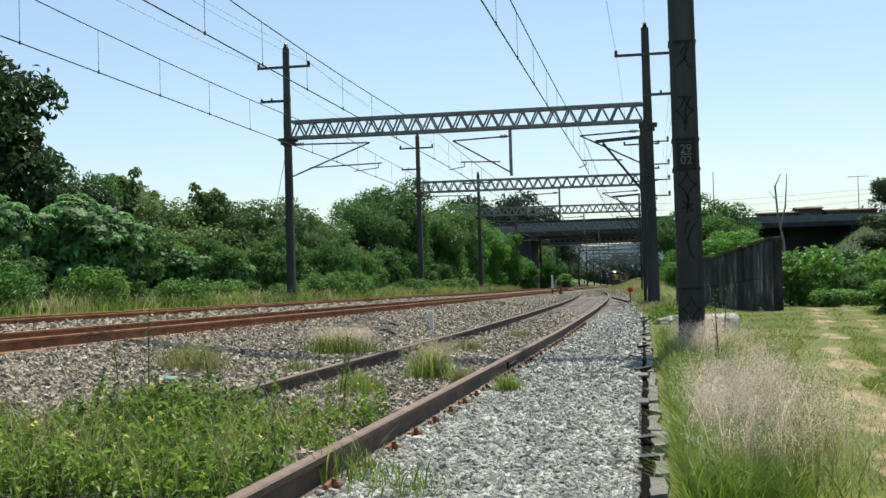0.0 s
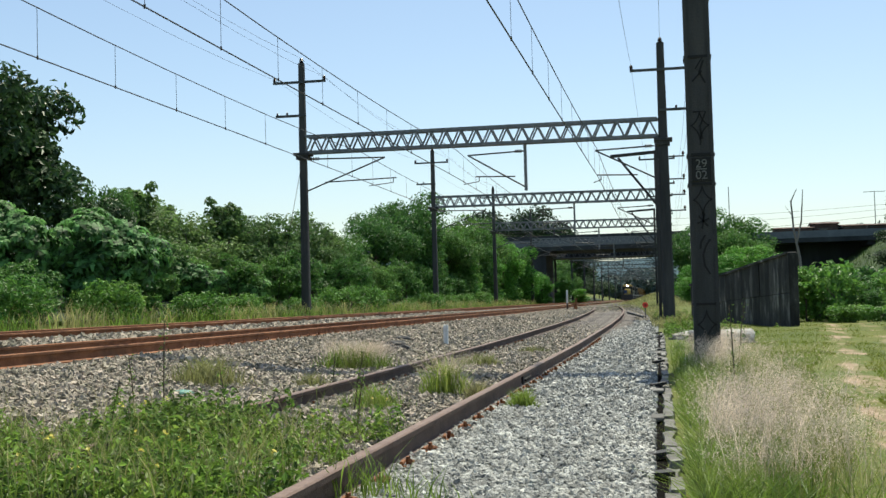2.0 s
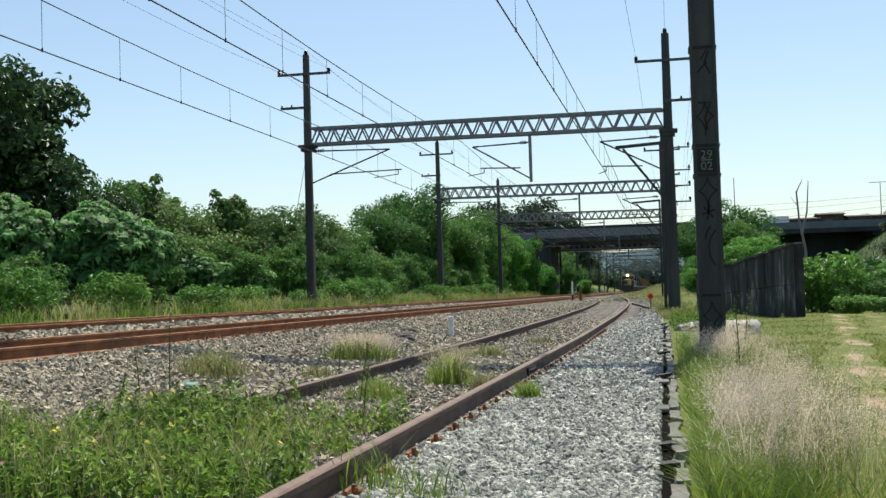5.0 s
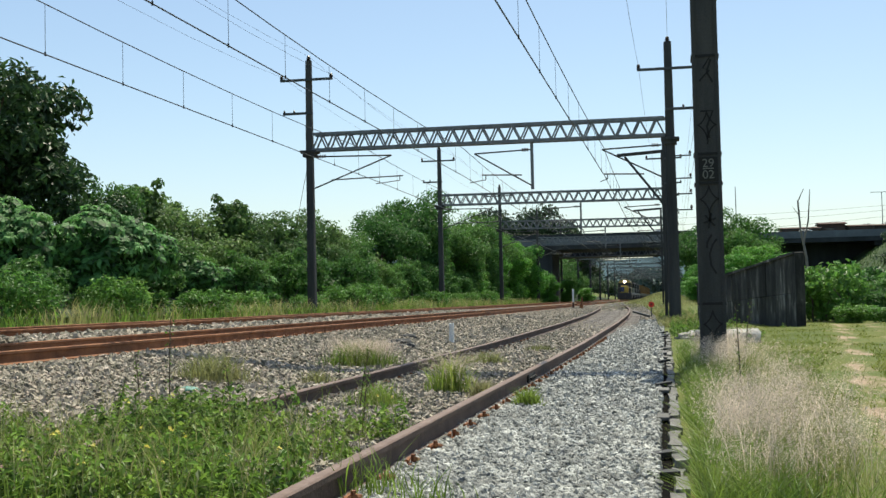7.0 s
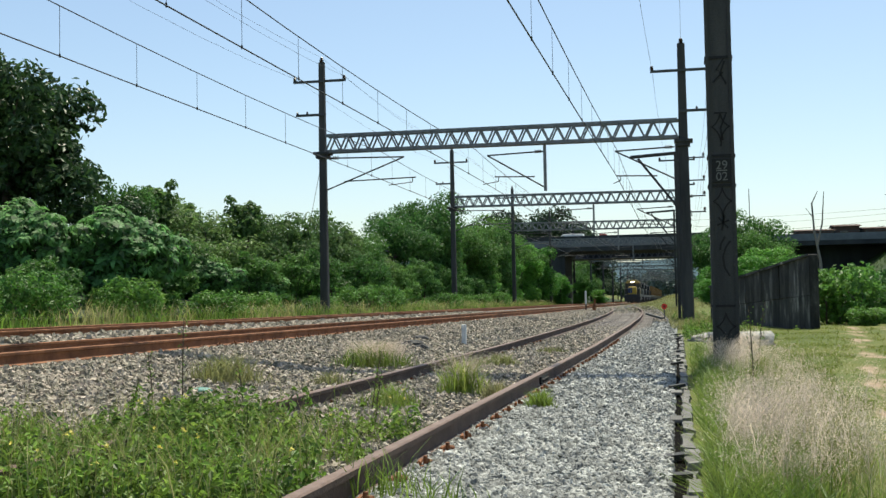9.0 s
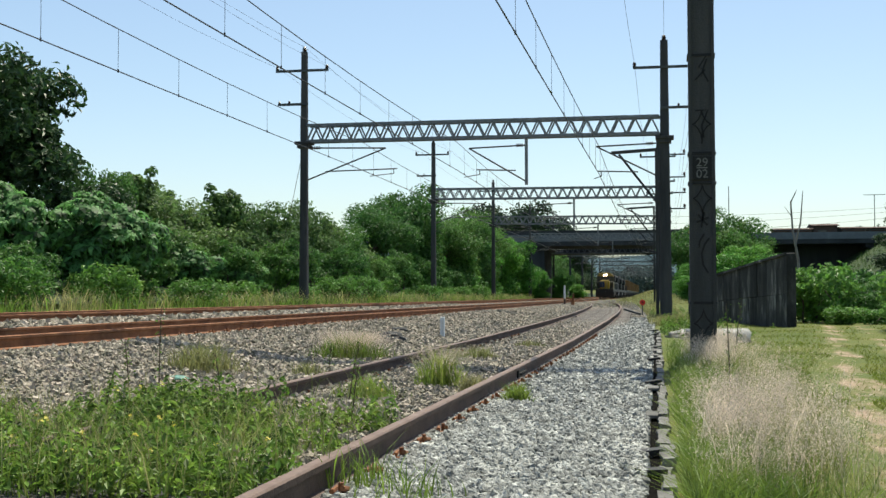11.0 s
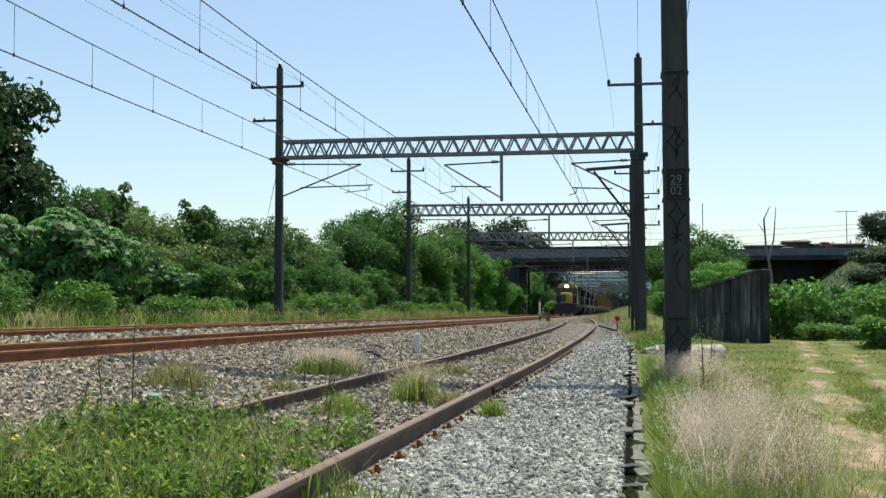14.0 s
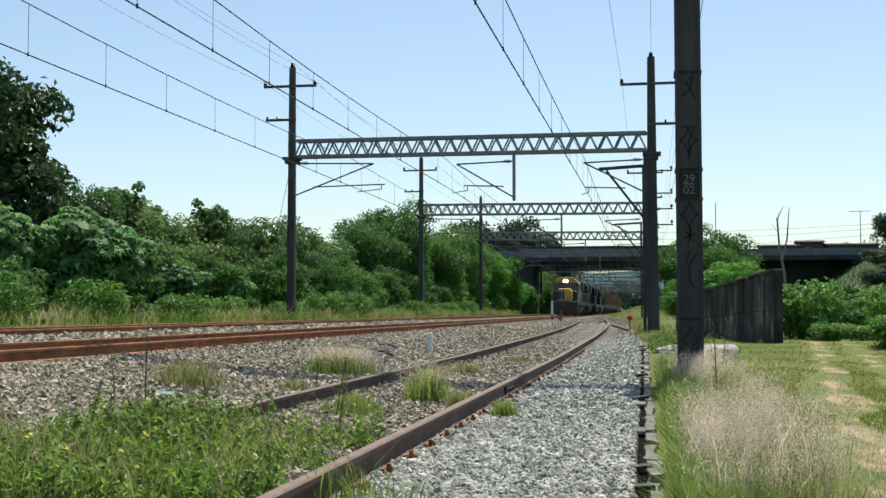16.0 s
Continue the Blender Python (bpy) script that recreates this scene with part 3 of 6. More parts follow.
def cantilever(parent, x0, y, tip, z_top, z_root, reg_x0, reg_x1, z_reg, hook):
    """Tubes that carry one overhead line: top tube, sloping brace, registration arm with hook."""
    bm = bmesh.new()
    tube(bm, (x0, y, z_top + 0.08), (tip, y, z_top), 0.032, n=8)
    tube(bm, (x0, y, z_root), (tip, y, z_top), 0.032, n=8)
    tube(bm, (reg_x0, y, z_reg), (reg_x1, y, z_reg + 0.06), 0.028, n=8)
    sgn = 1 if reg_x1 > reg_x0 else -1
    tube(bm, (reg_x1 - sgn * 0.15, y, z_reg + 0.05), (reg_x1 - sgn * 0.15, y, z_reg - 0.14), 0.02)
    tube(bm, (reg_x1 - sgn * 0.15, y, z_reg - 0.14), (hook, y, z_reg - 0.24), 0.018)
    part("cantilever", bm, M_STEEL, parent)
    bm = bmesh.new()
    for k in range(4):
        t = 0.06 + 0.03 * k
        px, pz = x0 + (tip - x0) * t, z_top + 0.08
        tube(bm, (px - 0.02, y, pz), (px + 0.02, y, pz), 0.075, n=10)
    part("insulator", bm, M_INSUL, parent)


def portal():
    p = empty("catenary_portal", "dark concrete posts carrying a steel lattice beam over the tracks", "catenary portal", "catenary portals")
    yl, yr = SKEW, 0.0
    taper_post(LEFT_X, yl, 0.2, 11.45, 0.36, 0.24, p)
    taper_post(0.05, yr, -0.1, 11.07, 0.48, 0.30, p)
    truss(p, LEFT_X + 0.2, yl, -0.15, yr, 7.35, 8.03, 23, rise=0.2)
    for x, y, z, top in ((LEFT_X, yl, 7.42, 11.45), (0.05, yr, 7.12, 11.07)):
        bm = bmesh.new()
        box(bm, x - 0.36, x + 0.36, y - 0.32, y + 0.32, z, z + 0.12)
        box(bm, x - 0.26, x + 0.26, y - 0.26, y + 0.26, z - 0.16, z)
        part("collar", bm, M_POST, p, bevel=0.015)
        insulator(p, x, y, top, 1.2)
    # cross arms
    for x, y, z, a, b in ((LEFT_X, yl, 10.6, -1.22, 1.12), (LEFT_X, yl, 9.15, -1.12, 0.22), (0.05, yr, 9.98, -1.22, 1.1), (0.05, yr, 8.36, -0.15, 1.05)):
        bm = bmesh.new()
        bar(bm, (x + a, y - 0.2, z), (x + b, y - 0.2, z), 0.09, 0.10)
        part("cross_arm", bm, M_STEEL, p)
        for e in ((a + 0.06, b - 0.06) if b - a > 2 else (a + 0.06, a + 0.5) if a < -0.5 else (b - 0.06, b - 0.5)):
            insulator(p, x + e, y - 0.2, z + 0.05, 0.95 if b - a > 2 else 0.6)
    for z in (6.5, 5.6, 4.98, 4.35):
        bm = bmesh.new()
        bar(bm, (0.2, -0.1, z), (0.85, -0.1, z), 0.05, 0.05)
        tube(bm, (0.8, -0.1, z), (0.8, -0.1, z + 0.16), 0.02)
        part("bracket", bm, M_STEEL, p)
        insulator(p, 0.8, -0.1, z + 0.05, 0.7)
    # arm of the outer line, from the far post
    cantilever(p, LEFT_X + 0.15, yl, -11.6, 7.2, 5.9, -14.25, -11.1, 6.25, -12.3)
    # drop post and arm of the main line
    bm = bmesh.new()
    box(bm, -5.58, -5.46, 0.37, 0.49, 5.45, 7.36)
    part("drop_post", bm, M_GALV, p)
    cantilever(p, -5.55, 0.43, -7.9, 7.0, 5.6, -5.95, -7.6, 6.05, -8.1)
    # steel column and bracket of the siding's line, on the near post
    bm = bmesh.new()
    box(bm, -0.34, -0.22, -0.08, 0.08, 0.0, 6.75)
    part("column", bm, M_POST, p)
    bm = bmesh.new()
    bar(bm, (-2.05, 0, 6.62), (-0.22, 0, 6.72), 0.13, 0.12)
    bar(bm, (-1.75, 0, 6.55), (-0.28, 0, 4.62), 0.09, 0.09)
    part("support_bracket", bm, M_POST, p)
    cantilever(p, -0.3, 0.06, -2.65, 6.9, 5.7, -1.0, -2.6, 5.85, -2.75)
    return p


first = portal()
first.matrix_basis = pose(0, PORTALS[0], 0)
for k in PORTALS[1:]:
    copy_thing(first, pose(-0.37, k, 0))

# guy wire on the first far post
bm = bmesh.new()
tube(bm, (LEFT_X - 0.1, PORTALS[0] + SKEW, 7.0), (LEFT_X - 2.6, PORTALS[0] + SKEW + 3.5, 0.8), 0.012)
tagged(part("guy_wire", bm, M_WIRE), "thin steel guy wire bracing a catenary post", "guy wire")


# ---- near portal with the marked post ----
def near_portal():
    p = empty("catenary_portal", "tall dark concrete post with a painted number plate and graffiti", "catenary portal", "catenary portals")
    x, y, w = 0.52, 16.8, 0.355
    taper_post(x, y, -0.1, 11.2, w, w * 0.95, p)
    for z in (0.80, 2.45, 2.86, 4.22):
        bm = bmesh.new()
        box(bm, x - w / 2 - 0.012, x + w / 2 + 0.012, y - w / 2 - 0.012, y + w / 2 + 0.012, z, z + 0.035)
        part("band", bm, M_BLACK, p)
    # raised corner strips leave the face between them sunk
    for s in (-1, 1):
        bm = bmesh.new()
        box(bm, x + s * 0.155 - 0.022, x + s * 0.155 + 0.022, y - w / 2 - 0.018, y - w / 2 + 0.01, 0.0, 10.9)
        part("edge_strip", bm, M_POST, p)
    f = y - w / 2 - 0.006
    bm = bmesh.new()
    box(bm, x - 0.128, x + 0.128, f - 0.02, f, 2.51, 2.83)
    plate = part("number_plate", bm, M_BLACK, p, "black plate with faded white digits")
    for txt, z in (("29", 2.692), ("02", 2.535)):
        cu = bpy.data.curves.new("digits", "FONT")
        cu.body, cu.size, cu.extrude, cu.align_x = txt, 0.165, 0.002, "CENTER"
        cu.materials.append(M_SIGNTEXT)
        ob = new("digits", cu)
        ob.parent = plate
        ob.matrix_basis = pose(x, f - 0.023, z, 90, 0, 0)
    bm = bmesh.new()
    box(bm, x - 0.075, x + 0.075, f - 0.026, f - 0.02, 2.665, 2.68)
    part("stroke", bm, M_SIGNTEXT, plate)
    # graffiti strokes on the sunk face
    def stroke(points, r=0.013):
        g = bmesh.new()
        pts = [Vector((x + 0.85 * q[0], f - 0.002, 0.15 + 0.84 * q[1])) for q in points]
        rings = []
        for k, q in enumerate(pts):
            d = (pts[min(k + 1, len(pts) - 1)] - pts[max(k - 1, 0)]).normalized()
            s = Vector((-d.z, 0, d.x)) * r
            back = Vector((0, 0.01, 0))
            rings.append([g.verts.new(v) for v in (q - s, q + s, q + s + back, q - s + back)])
        for a, c in zip(rings, rings[1:]):
            for k in range(4):
                g.faces.new((a[k], a[(k + 1) % 4], c[(k + 1) % 4], c[k]))
        g.faces.new(rings[0][::-1])
        g.faces.new(rings[-1])
        part("graffiti_stroke", g, M_BLACK, p)
    for zc in (3.72, 2.5, 0.46):
        pts = []
        for i in range(24):
            a = 2 * math.pi * i / 24
            pts.append((0.15 * math.cos(a) ** 3, zc + 0.23 * math.sin(a) ** 3))
        stroke(pts + pts[:1], 0.010)
        stroke([(0.0, zc - 0.21), (0.008, zc - 0.27), (-0.004, zc - 0.32)], 0.010)
    for i in range(3):
        a = math.pi * i / 3 + 0.3
        stroke([(-0.1 * math.cos(a), 2.15 - 0.13 * math.sin(a)), (0.1 * math.cos(a), 2.15 + 0.13 * math.sin(a))])
    stroke([(0.1, 1.85), (0.03, 1.75), (-0.02, 1.6), (0.0, 1.42), (0.08, 1.28)])
    stroke([(0.02, 1.92), (-0.05, 1.8), (-0.06, 1.7)])
    stroke([(-0.11, 4.85), (0.08, 4.85), (-0.04, 4.66), (0.06, 4.62), (-0.1, 4.45)])
    stroke([(0.09, 4.8), (0.02, 4.6), (0.11, 4.42)])
    stroke([(-0.1, 3.95), (0.1, 3.95), (0.0, 3.7), (0.03, 3.5)])
    # far post and beam of the same portal
    taper_post(LEFT_X, y + SKEW, 0.2, 11.15, 0.36, 0.24, p)
    truss(p, LEFT_X + 0.2, y + SKEW, x - 0.2, y, 7.36, 8.04, 21, wide=0.3)
    bm = bmesh.new()
    box(bm, x - 0.42, x + 0.42, y - 0.34, y + 0.34, 7.14, 7.3)
    part("collar", bm, M_POST, p)
    return p


near_portal()


# ---- wires ----
SUPPORTS = [-14.0, 16.8] + PORTALS


def strand(bm, pts, r, n=5):
    """One unbroken tube through all the points."""
    rings = []
    for i, p in enumerate(pts):
        d = (Vector(pts[min(i + 1, len(pts) - 1)]) - Vector(pts[max(i - 1, 0)])).normalized()
        u = d.cross(Vector((0, 0, 1))).normalized()
        w = u.cross(d)
        rings.append([bm.verts.new(Vector(p) + (u * math.cos(2 * math.pi * k / n) + w * math.sin(2 * math.pi * k / n)) * r) for k in range(n)])
    for a, b in zip(rings, rings[1:]):
        for k in range(n):
            bm.faces.new((a[k], a[(k + 1) % n], b[(k + 1) % n], b[k]))


def overhead(label, x, z_c, z_m, sag, stagger):
    o = empty("overhead_line", label, "overhead line", "overhead lines")
    cw, mw = bmesh.new(), bmesh.new()
    c_pts, m_pts = [], []
    for i, (a, b) in enumerate(zip(SUPPORTS, SUPPORTS[1:])):
        sa, sb = stagger * (-1) ** i, stagger * (-1) ** (i + 1)
        n = 8 if a < 140 else 4
        def at(t):
            return x + sa + (sb - sa) * t, a + (b - a) * t
        c_pts += [(*at(k / 2), z_c) for k in range(2)]
        m_pts += [(*at(k / n), z_m - sag * 4 * (k / n) * (1 - k / n)) for k in range(n)]
        if a < 140:
            m = max(3, round((b - a) / 3.45))
            for k in range(m):
                t = (k + 0.5) / m
                d = bmesh.new()
                px, py = at(t)
                tube(d, (px, py, z_c), (px, py, z_m - sag * 4 * t * (1 - t)), 0.006, n=4)
                tube(d, (px, py, z_c - 0.03), (px, py, z_c + 0.05), 0.02, n=5)
                part("dropper", d, M_WIRE, o)
    strand(cw, c_pts, 0.015)
    strand(mw, m_pts, 0.013)
    part("contact_wire", cw, M_WIRE, o)
    part("messenger_wire", mw, M_WIRE, o)


overhead("contact and messenger wires above the siding", -2.66, 5.85, 6.98, 0.15, 0.08)
overhead("contact and messenger wires above the main line", -8.4, 6.05, 7.2, 0.22, 0.1)
overhead("contact and messenger wires above the outer track", -12.35, 6.12, 7.28, 0.22, 0.08)

for x, y0, z in ((LEFT_X - 1.16, SKEW, 10.77), (LEFT_X + 1.06, SKEW, 10.77), (LEFT_X, SKEW, 11.66), (-1.11, 0, 10.16), (1.09, 0, 10.16), (0.05, 0, 11.28),
                 (0.8, 0, 6.6), (0.8, 0, 5.7)):
    bm = bmesh.new()
    strand(bm, [(x, y0 + a + (b - a) * k / 6, z - 0.45 * 4 * (k / 6) * (1 - k / 6)) for a, b in zip(SUPPORTS, SUPPORTS[1:]) for k in range(6)], 0.006, 4)
    tagged(part("feeder_cable", bm, M_WIRE), "thin feeder cable strung between the post insulators", "cable", "feeder cables")
for z, y, s in ((13.3, 180.95, 1.6), (13.9, 181.05, 1.2), (12.5, 180.93, 2.0)):
    bm = bmesh.new()
    strand(bm, [(-42 + 78 * k / 12, y, z - s * 4 * (k / 12) * (1 - k / 12)) for k in range(13)], 0.02, 4)
    tagged(part("power_cable", bm, M_WIRE), "thin power cable crossing behind the road bridge", "cable", "power cables")


# ---- road bridge ----
BY0, BY1 = 150.0, 161.0
ROAD_Z = 7.6


def bridge():
    b = empty("road_bridge", "dark concrete road bridge with pale parapets over the tracks", "bridge", kind="structure")
    bm = bmesh.new()
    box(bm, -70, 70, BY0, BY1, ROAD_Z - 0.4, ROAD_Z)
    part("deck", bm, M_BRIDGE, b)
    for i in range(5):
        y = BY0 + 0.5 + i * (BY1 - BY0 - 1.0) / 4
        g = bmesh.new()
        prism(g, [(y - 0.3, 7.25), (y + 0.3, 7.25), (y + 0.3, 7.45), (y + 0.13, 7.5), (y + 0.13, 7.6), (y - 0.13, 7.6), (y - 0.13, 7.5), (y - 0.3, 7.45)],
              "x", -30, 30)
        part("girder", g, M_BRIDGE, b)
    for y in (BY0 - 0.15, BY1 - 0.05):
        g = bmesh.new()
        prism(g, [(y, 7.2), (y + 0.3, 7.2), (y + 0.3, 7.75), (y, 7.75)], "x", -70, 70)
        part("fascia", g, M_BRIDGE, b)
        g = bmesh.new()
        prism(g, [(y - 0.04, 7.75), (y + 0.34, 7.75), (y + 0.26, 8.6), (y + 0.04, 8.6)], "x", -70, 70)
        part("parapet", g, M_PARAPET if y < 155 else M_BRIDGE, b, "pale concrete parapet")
    for k in range(14):
        g = bmesh.new()
        x = -30 + k * 2.35
        box(g, x, x + 2.348, BY0 - 0.06, BY0 + 0.04, 8.6, 9.14)
        part("screen_panel", g, M_BRIDGE, b, "dark safety screen above the tracks")
    g = bmesh.new()
    for x in np.arange(3.5, 70, 3.0):
        box(g, x - 0.04, x + 0.04, BY0 - 0.04, BY0 + 0.04, 8.6, 8.8)
    bar(g, (3.0, BY0, 8.83), (70, BY0, 8.83), 0.05, 0.05)
    part("railing", g, M_STEEL, b)
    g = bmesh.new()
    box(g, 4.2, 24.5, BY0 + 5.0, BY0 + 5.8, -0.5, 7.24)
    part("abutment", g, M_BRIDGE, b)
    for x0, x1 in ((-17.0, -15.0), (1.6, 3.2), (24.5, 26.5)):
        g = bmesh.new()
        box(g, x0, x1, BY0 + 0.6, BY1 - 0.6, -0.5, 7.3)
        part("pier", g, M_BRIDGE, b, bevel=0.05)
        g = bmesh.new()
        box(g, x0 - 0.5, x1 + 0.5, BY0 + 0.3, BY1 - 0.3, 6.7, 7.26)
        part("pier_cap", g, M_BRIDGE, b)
    # older second deck behind, with its pierced lattice girder
    g = bmesh.new()
    box(g, -17.5, 12, 164.4, 172.0, 6.75, 7.75)
    part("second_deck", g, M_BRIDGE, b)
    g = bmesh.new()
    n = 34
    for i in range(n):
        x0, x1 = -17.2 + 27 * i / n, -17.2 + 27 * (i + 1) / n
        bar(g, (x0, 164.28, 6.85), ((x0 + x1) / 2, 164.28, 7.68), 0.08, 0.10)
        bar(g, ((x0 + x1) / 2, 164.28, 7.68), (x1, 164.28, 6.85), 0.08, 0.10)
    for z in (6.78, 7.72):
        bar(g, (-17.4, 164.26, z), (10, 164.26, z), 0.14, 0.12)
    part("lattice_girder", g, M_PARAPET, b, "pierced grey lattice girder")


bridge()


# ---- leaning wing wall by the lane ----
def wing_wall():
    w = empty("retaining_wall", "old streaked concrete panel wall sloping down beside the lane", "retaining wall", kind="structure")
    ax, ay, bx, by = 3.42, 35.0, 0.85, 44.9
    d = Vector((bx - ax, by - ay, 0))
    length = d.length
    n = 12
    s = Vector((d.y, -d.x, 0)).normalized() * 0.2
    for i in range(n):
        t0, t1 = i / n + 0.0012, (i + 1) / n - 0.0012
        for lo, hi, out in ((0.0, 0.5, random.uniform(-0.01, 0.012)), (0.5, 1.0, random.uniform(-0.01, 0.012))):
            g = bmesh.new()
            vs = []
            for t in (t0, t1):
                top = 2.08 - 0.76 * t
                z0, z1 = -0.15 + (top + 0.15) * lo + 0.008, -0.15 + (top + 0.15) * hi - 0.004
                p = Vector((ax, ay, 0)) + d * t
                o = s.normalized() * out
                vs.append([p + o + Vector((0, 0, z0)), p + o + Vector((0, 0, z1)), p + s + Vector((0, 0, z1)), p + s + Vector((0, 0, z0))])
            a = [g.verts.new(v) for v in vs[0]]
            b = [g.verts.new(v) for v in vs[1]]
            for k in range(4):
                g.faces.new((a[k], a[(k + 1) % 4], b[(k + 1) % 4], b[k]))
            g.faces.new(a[::-1])
            g.faces.new(b)
            part("panel", g, M_WALL, w)
    g = bmesh.new()
    box(g, ax - 0.02, ax + 0.24, ay - 0.16, ay - 0.004, -0.2, 2.12)
    part("end_post", g, M_WALL, w, bevel=0.02)
    g = bmesh.new()
    bar(g, Vector((ax, ay, 2.11)) + s * 0.5, Vector((bx, by, 1.35)) + s * 0.5, 0.30, 0.07)
    part("coping", g, M_WALL, w, "dark mossy coping")


wing_wall()


# ---- broken cable trough along the ballast ----
def trough():
    t = empty("cable_trough", "broken concrete cable trough edging the ballast", "cable trough", kind="structure")
    y = 5.0
    while y < 30:
        ln = random.uniform(0.35, 0.95)
        g = bmesh.new()
        dx = random.uniform(-0.015, 0.015)
        box(g, 0.045 + dx, 0.115 + dx, y, y + ln - random.uniform(0.02, 0.1), -0.12, random.uniform(0.035, 0.075))
        bmesh.ops.subdivide_edges(g, edges=g.edges[:], cuts=2, use_grid_fill=True)
        for v in g.verts:
            v.co += Vector(noise.noise_vector(v.co * 9)) * 0.03
        ob = part("side_slab", g, M_CONC, t)
        g = bmesh.new()
        box(g, -0.075, -0.052, y, y + ln - 0.03, -0.14, random.uniform(0.0, 0.04))
        part("inner_slab", g, M_BLACK if random.random() < 0.6 else M_RAIL, t)
        if random.random() < 0.2:
            g = bmesh.new()
            z = random.uniform(0.03, 0.07)
            bar(g, (-0.07, y + 0.05, z), (0.07, y + 0.09, z + random.uniform(0, 0.03)), 0.1, 0.03)
            part("cross_tie", g, M_BLACK, t)
        if random.random() < 0.08:
            g = bmesh.new()
            box(g, -0.05, 0.05, y + 0.1, y + 0.4, 0.03, 0.06)
            part("cover", g, M_CONC, t, bevel=0.006)
        y += ln
    # shallow floor painted near-black in place of the deep shade in the gap
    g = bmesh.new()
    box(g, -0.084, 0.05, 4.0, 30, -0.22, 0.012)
    part("channel_floor", g, M_TROUGH_SHADE, t)
    t.matrix_basis = pose(-0.032, 0, 0, 0, 0, 0.41)


trough()


# ---- small things by the line ----
def sack(x, y, sx, sy, sz, rz):
    bm = bmesh.new()
    bmesh.ops.create_icosphere(bm, subdivisions=3, radius=1)
    for v in bm.verts:
        n = noise.noise(v.co * 1.6 + Vector((x, y, 0))) * 0.5 + abs(noise.noise(v.co * 3.5)) * 0.4 - 0.1
        v.co *= 1 + n
        v.co = Vector((v.co.x * sx, v.co.y * sy, max(-0.35, v.co.z) * sz))
    ob = part("sack", bm, M_SACK, smooth=True)
    ob.matrix_basis = pose(x, y, float(land(x, y)) + 0.35 * sz - 0.01, 0, 0, rz)
    return tagged(ob, "crumpled dirty white sack dumped in the grass", "sack", "dumped sacks")


sack(1.24, 24.3, 0.46, 0.36, 0.21, 8)
sack(0.75, 25.2, 0.38, 0.3, 0.2, -20)
sack(0.35, 26.5, 0.36, 0.22, 0.13, 30)

bm = bmesh.new()
box(bm, -0.045, 0.045, -0.045, 0.045, -0.1, 0.40)
mp_ = part("marker_post", bm, M_WHITE, bevel=0.01)
mp_.matrix_basis = pose(-4.35, 23.2, 0.1)
tagged(mp_, "short white painted concrete marker post in the ballast", "marker post")

stand = empty("switch_stand", "rusty point lever stand beside the siding", "switch stand", at=pose(-5.55, 73, 0.42))
bm = bmesh.new()
box(bm, -0.12, 0.12, -0.12, 0.12, -0.2, 0.18, 0.8)
tube(bm, (0, 0, 0.15), (0.05, 0, 0.6), 0.07, 0.05, 8)
part("lever_box", bm, M_RUST, stand)
tube(bm := bmesh.new(), (0.0, 0, 0.3), (-0.55, 0.1, 0.12), 0.035, 0.03, 6)
part("lever", bm, M_RUST, stand)
marker = empty("marker_post", "white topped marker post beside the point lever", "marker post", at=pose(-6.05, 73, 0.42))
bm = bmesh.new()
box(bm, -0.05, 0.05, -0.05, 0.05, -0.3, 0.30)
part("foot", bm, M_RAIL, marker)
bm = bmesh.new()
box(bm, -0.055, 0.055, -0.055, 0.055, 0.30, 1.12)
part("top", bm, M_WHITE, marker, "white painted top", bevel=0.01)

disc = empty("red_disc_signal", "small red disc target on a short post by the siding", "signal disc", at=pose(-0.95, 52, 0.0))
bm = bmesh.new()
tube(bm, (0, 0, -0.2), (0, 0, 0.55), 0.025, n=8)
part("pole", bm, M_STEEL, disc)
bm = bmesh.new()
tube(bm, (0, -0.03, 0.62), (0, -0.05, 0.62), 0.11, n=20)
tube(bm, (0, -0.02, 0.62), (0, -0.031, 0.62), 0.125, n=20)
part("disc", bm, M_RED, disc, "bright red round disc")
bm = bmesh.new()
tube(bm, (0, -0.051, 0.62), (0, -0.055, 0.62), 0.035, n=14)
part("lens", bm, M_BLACK, disc)
bm = bmesh.new()
bar(bm, (-0.05, 0.2, 0.1), (-0.75, 1.6, 0.28), 0.07, 0.08)
dl = part("derailer_lever", bm, M_STEEL)
dl.matrix_basis = pose(-0.95, 49.5, 0.05)
tagged(dl, "dark steel lever lying beside the red disc", "lever")

for x, y, s in ((-4.9, 21.0, 0.16), (-4.6, 20.4, 0.10), (-5.3, 23.5, 0.12)):
    bm = bmesh.new()
    bmesh.ops.create_icosphere(bm, subdivisions=2, radius=1)
    for v in bm.verts:
        v.co *= 1 + noise.noise(v.co * 2 + Vector((x, y, 1))) * 0.5
        v.co = Vector((v.co.x * s * 1.4, v.co.y * s, v.co.z * s * 0.6))
    ob = part("dark_rock", bm, M_POST)
    ob.matrix_basis = pose(x, y, float(land(x, y)) + 0.05)
    tagged(ob, "dark oily lump lying on the ballast", "rock", "dark rocks")
bm = bmesh.new()
bmesh.ops.create_icosphere(bm, subdivisions=2, radius=1)
for v in bm.verts:
    v.co *= 1 + noise.noise(v.co * 2.2) * 0.5
    v.co = Vector((v.co.x * 0.12, v.co.y * 0.06, v.co.z * 0.035))
lit = part("litter", bm, material("faded_teal_plastic", [(0.06, 0.20, 0.16), (0.11, 0.27, 0.22)], rough=0.6, bump=0.2))
lit.matrix_basis = pose(-4.55, 10.6, 0.14)
tagged(lit, "scrap of faded teal plastic litter on the stones", "litter")


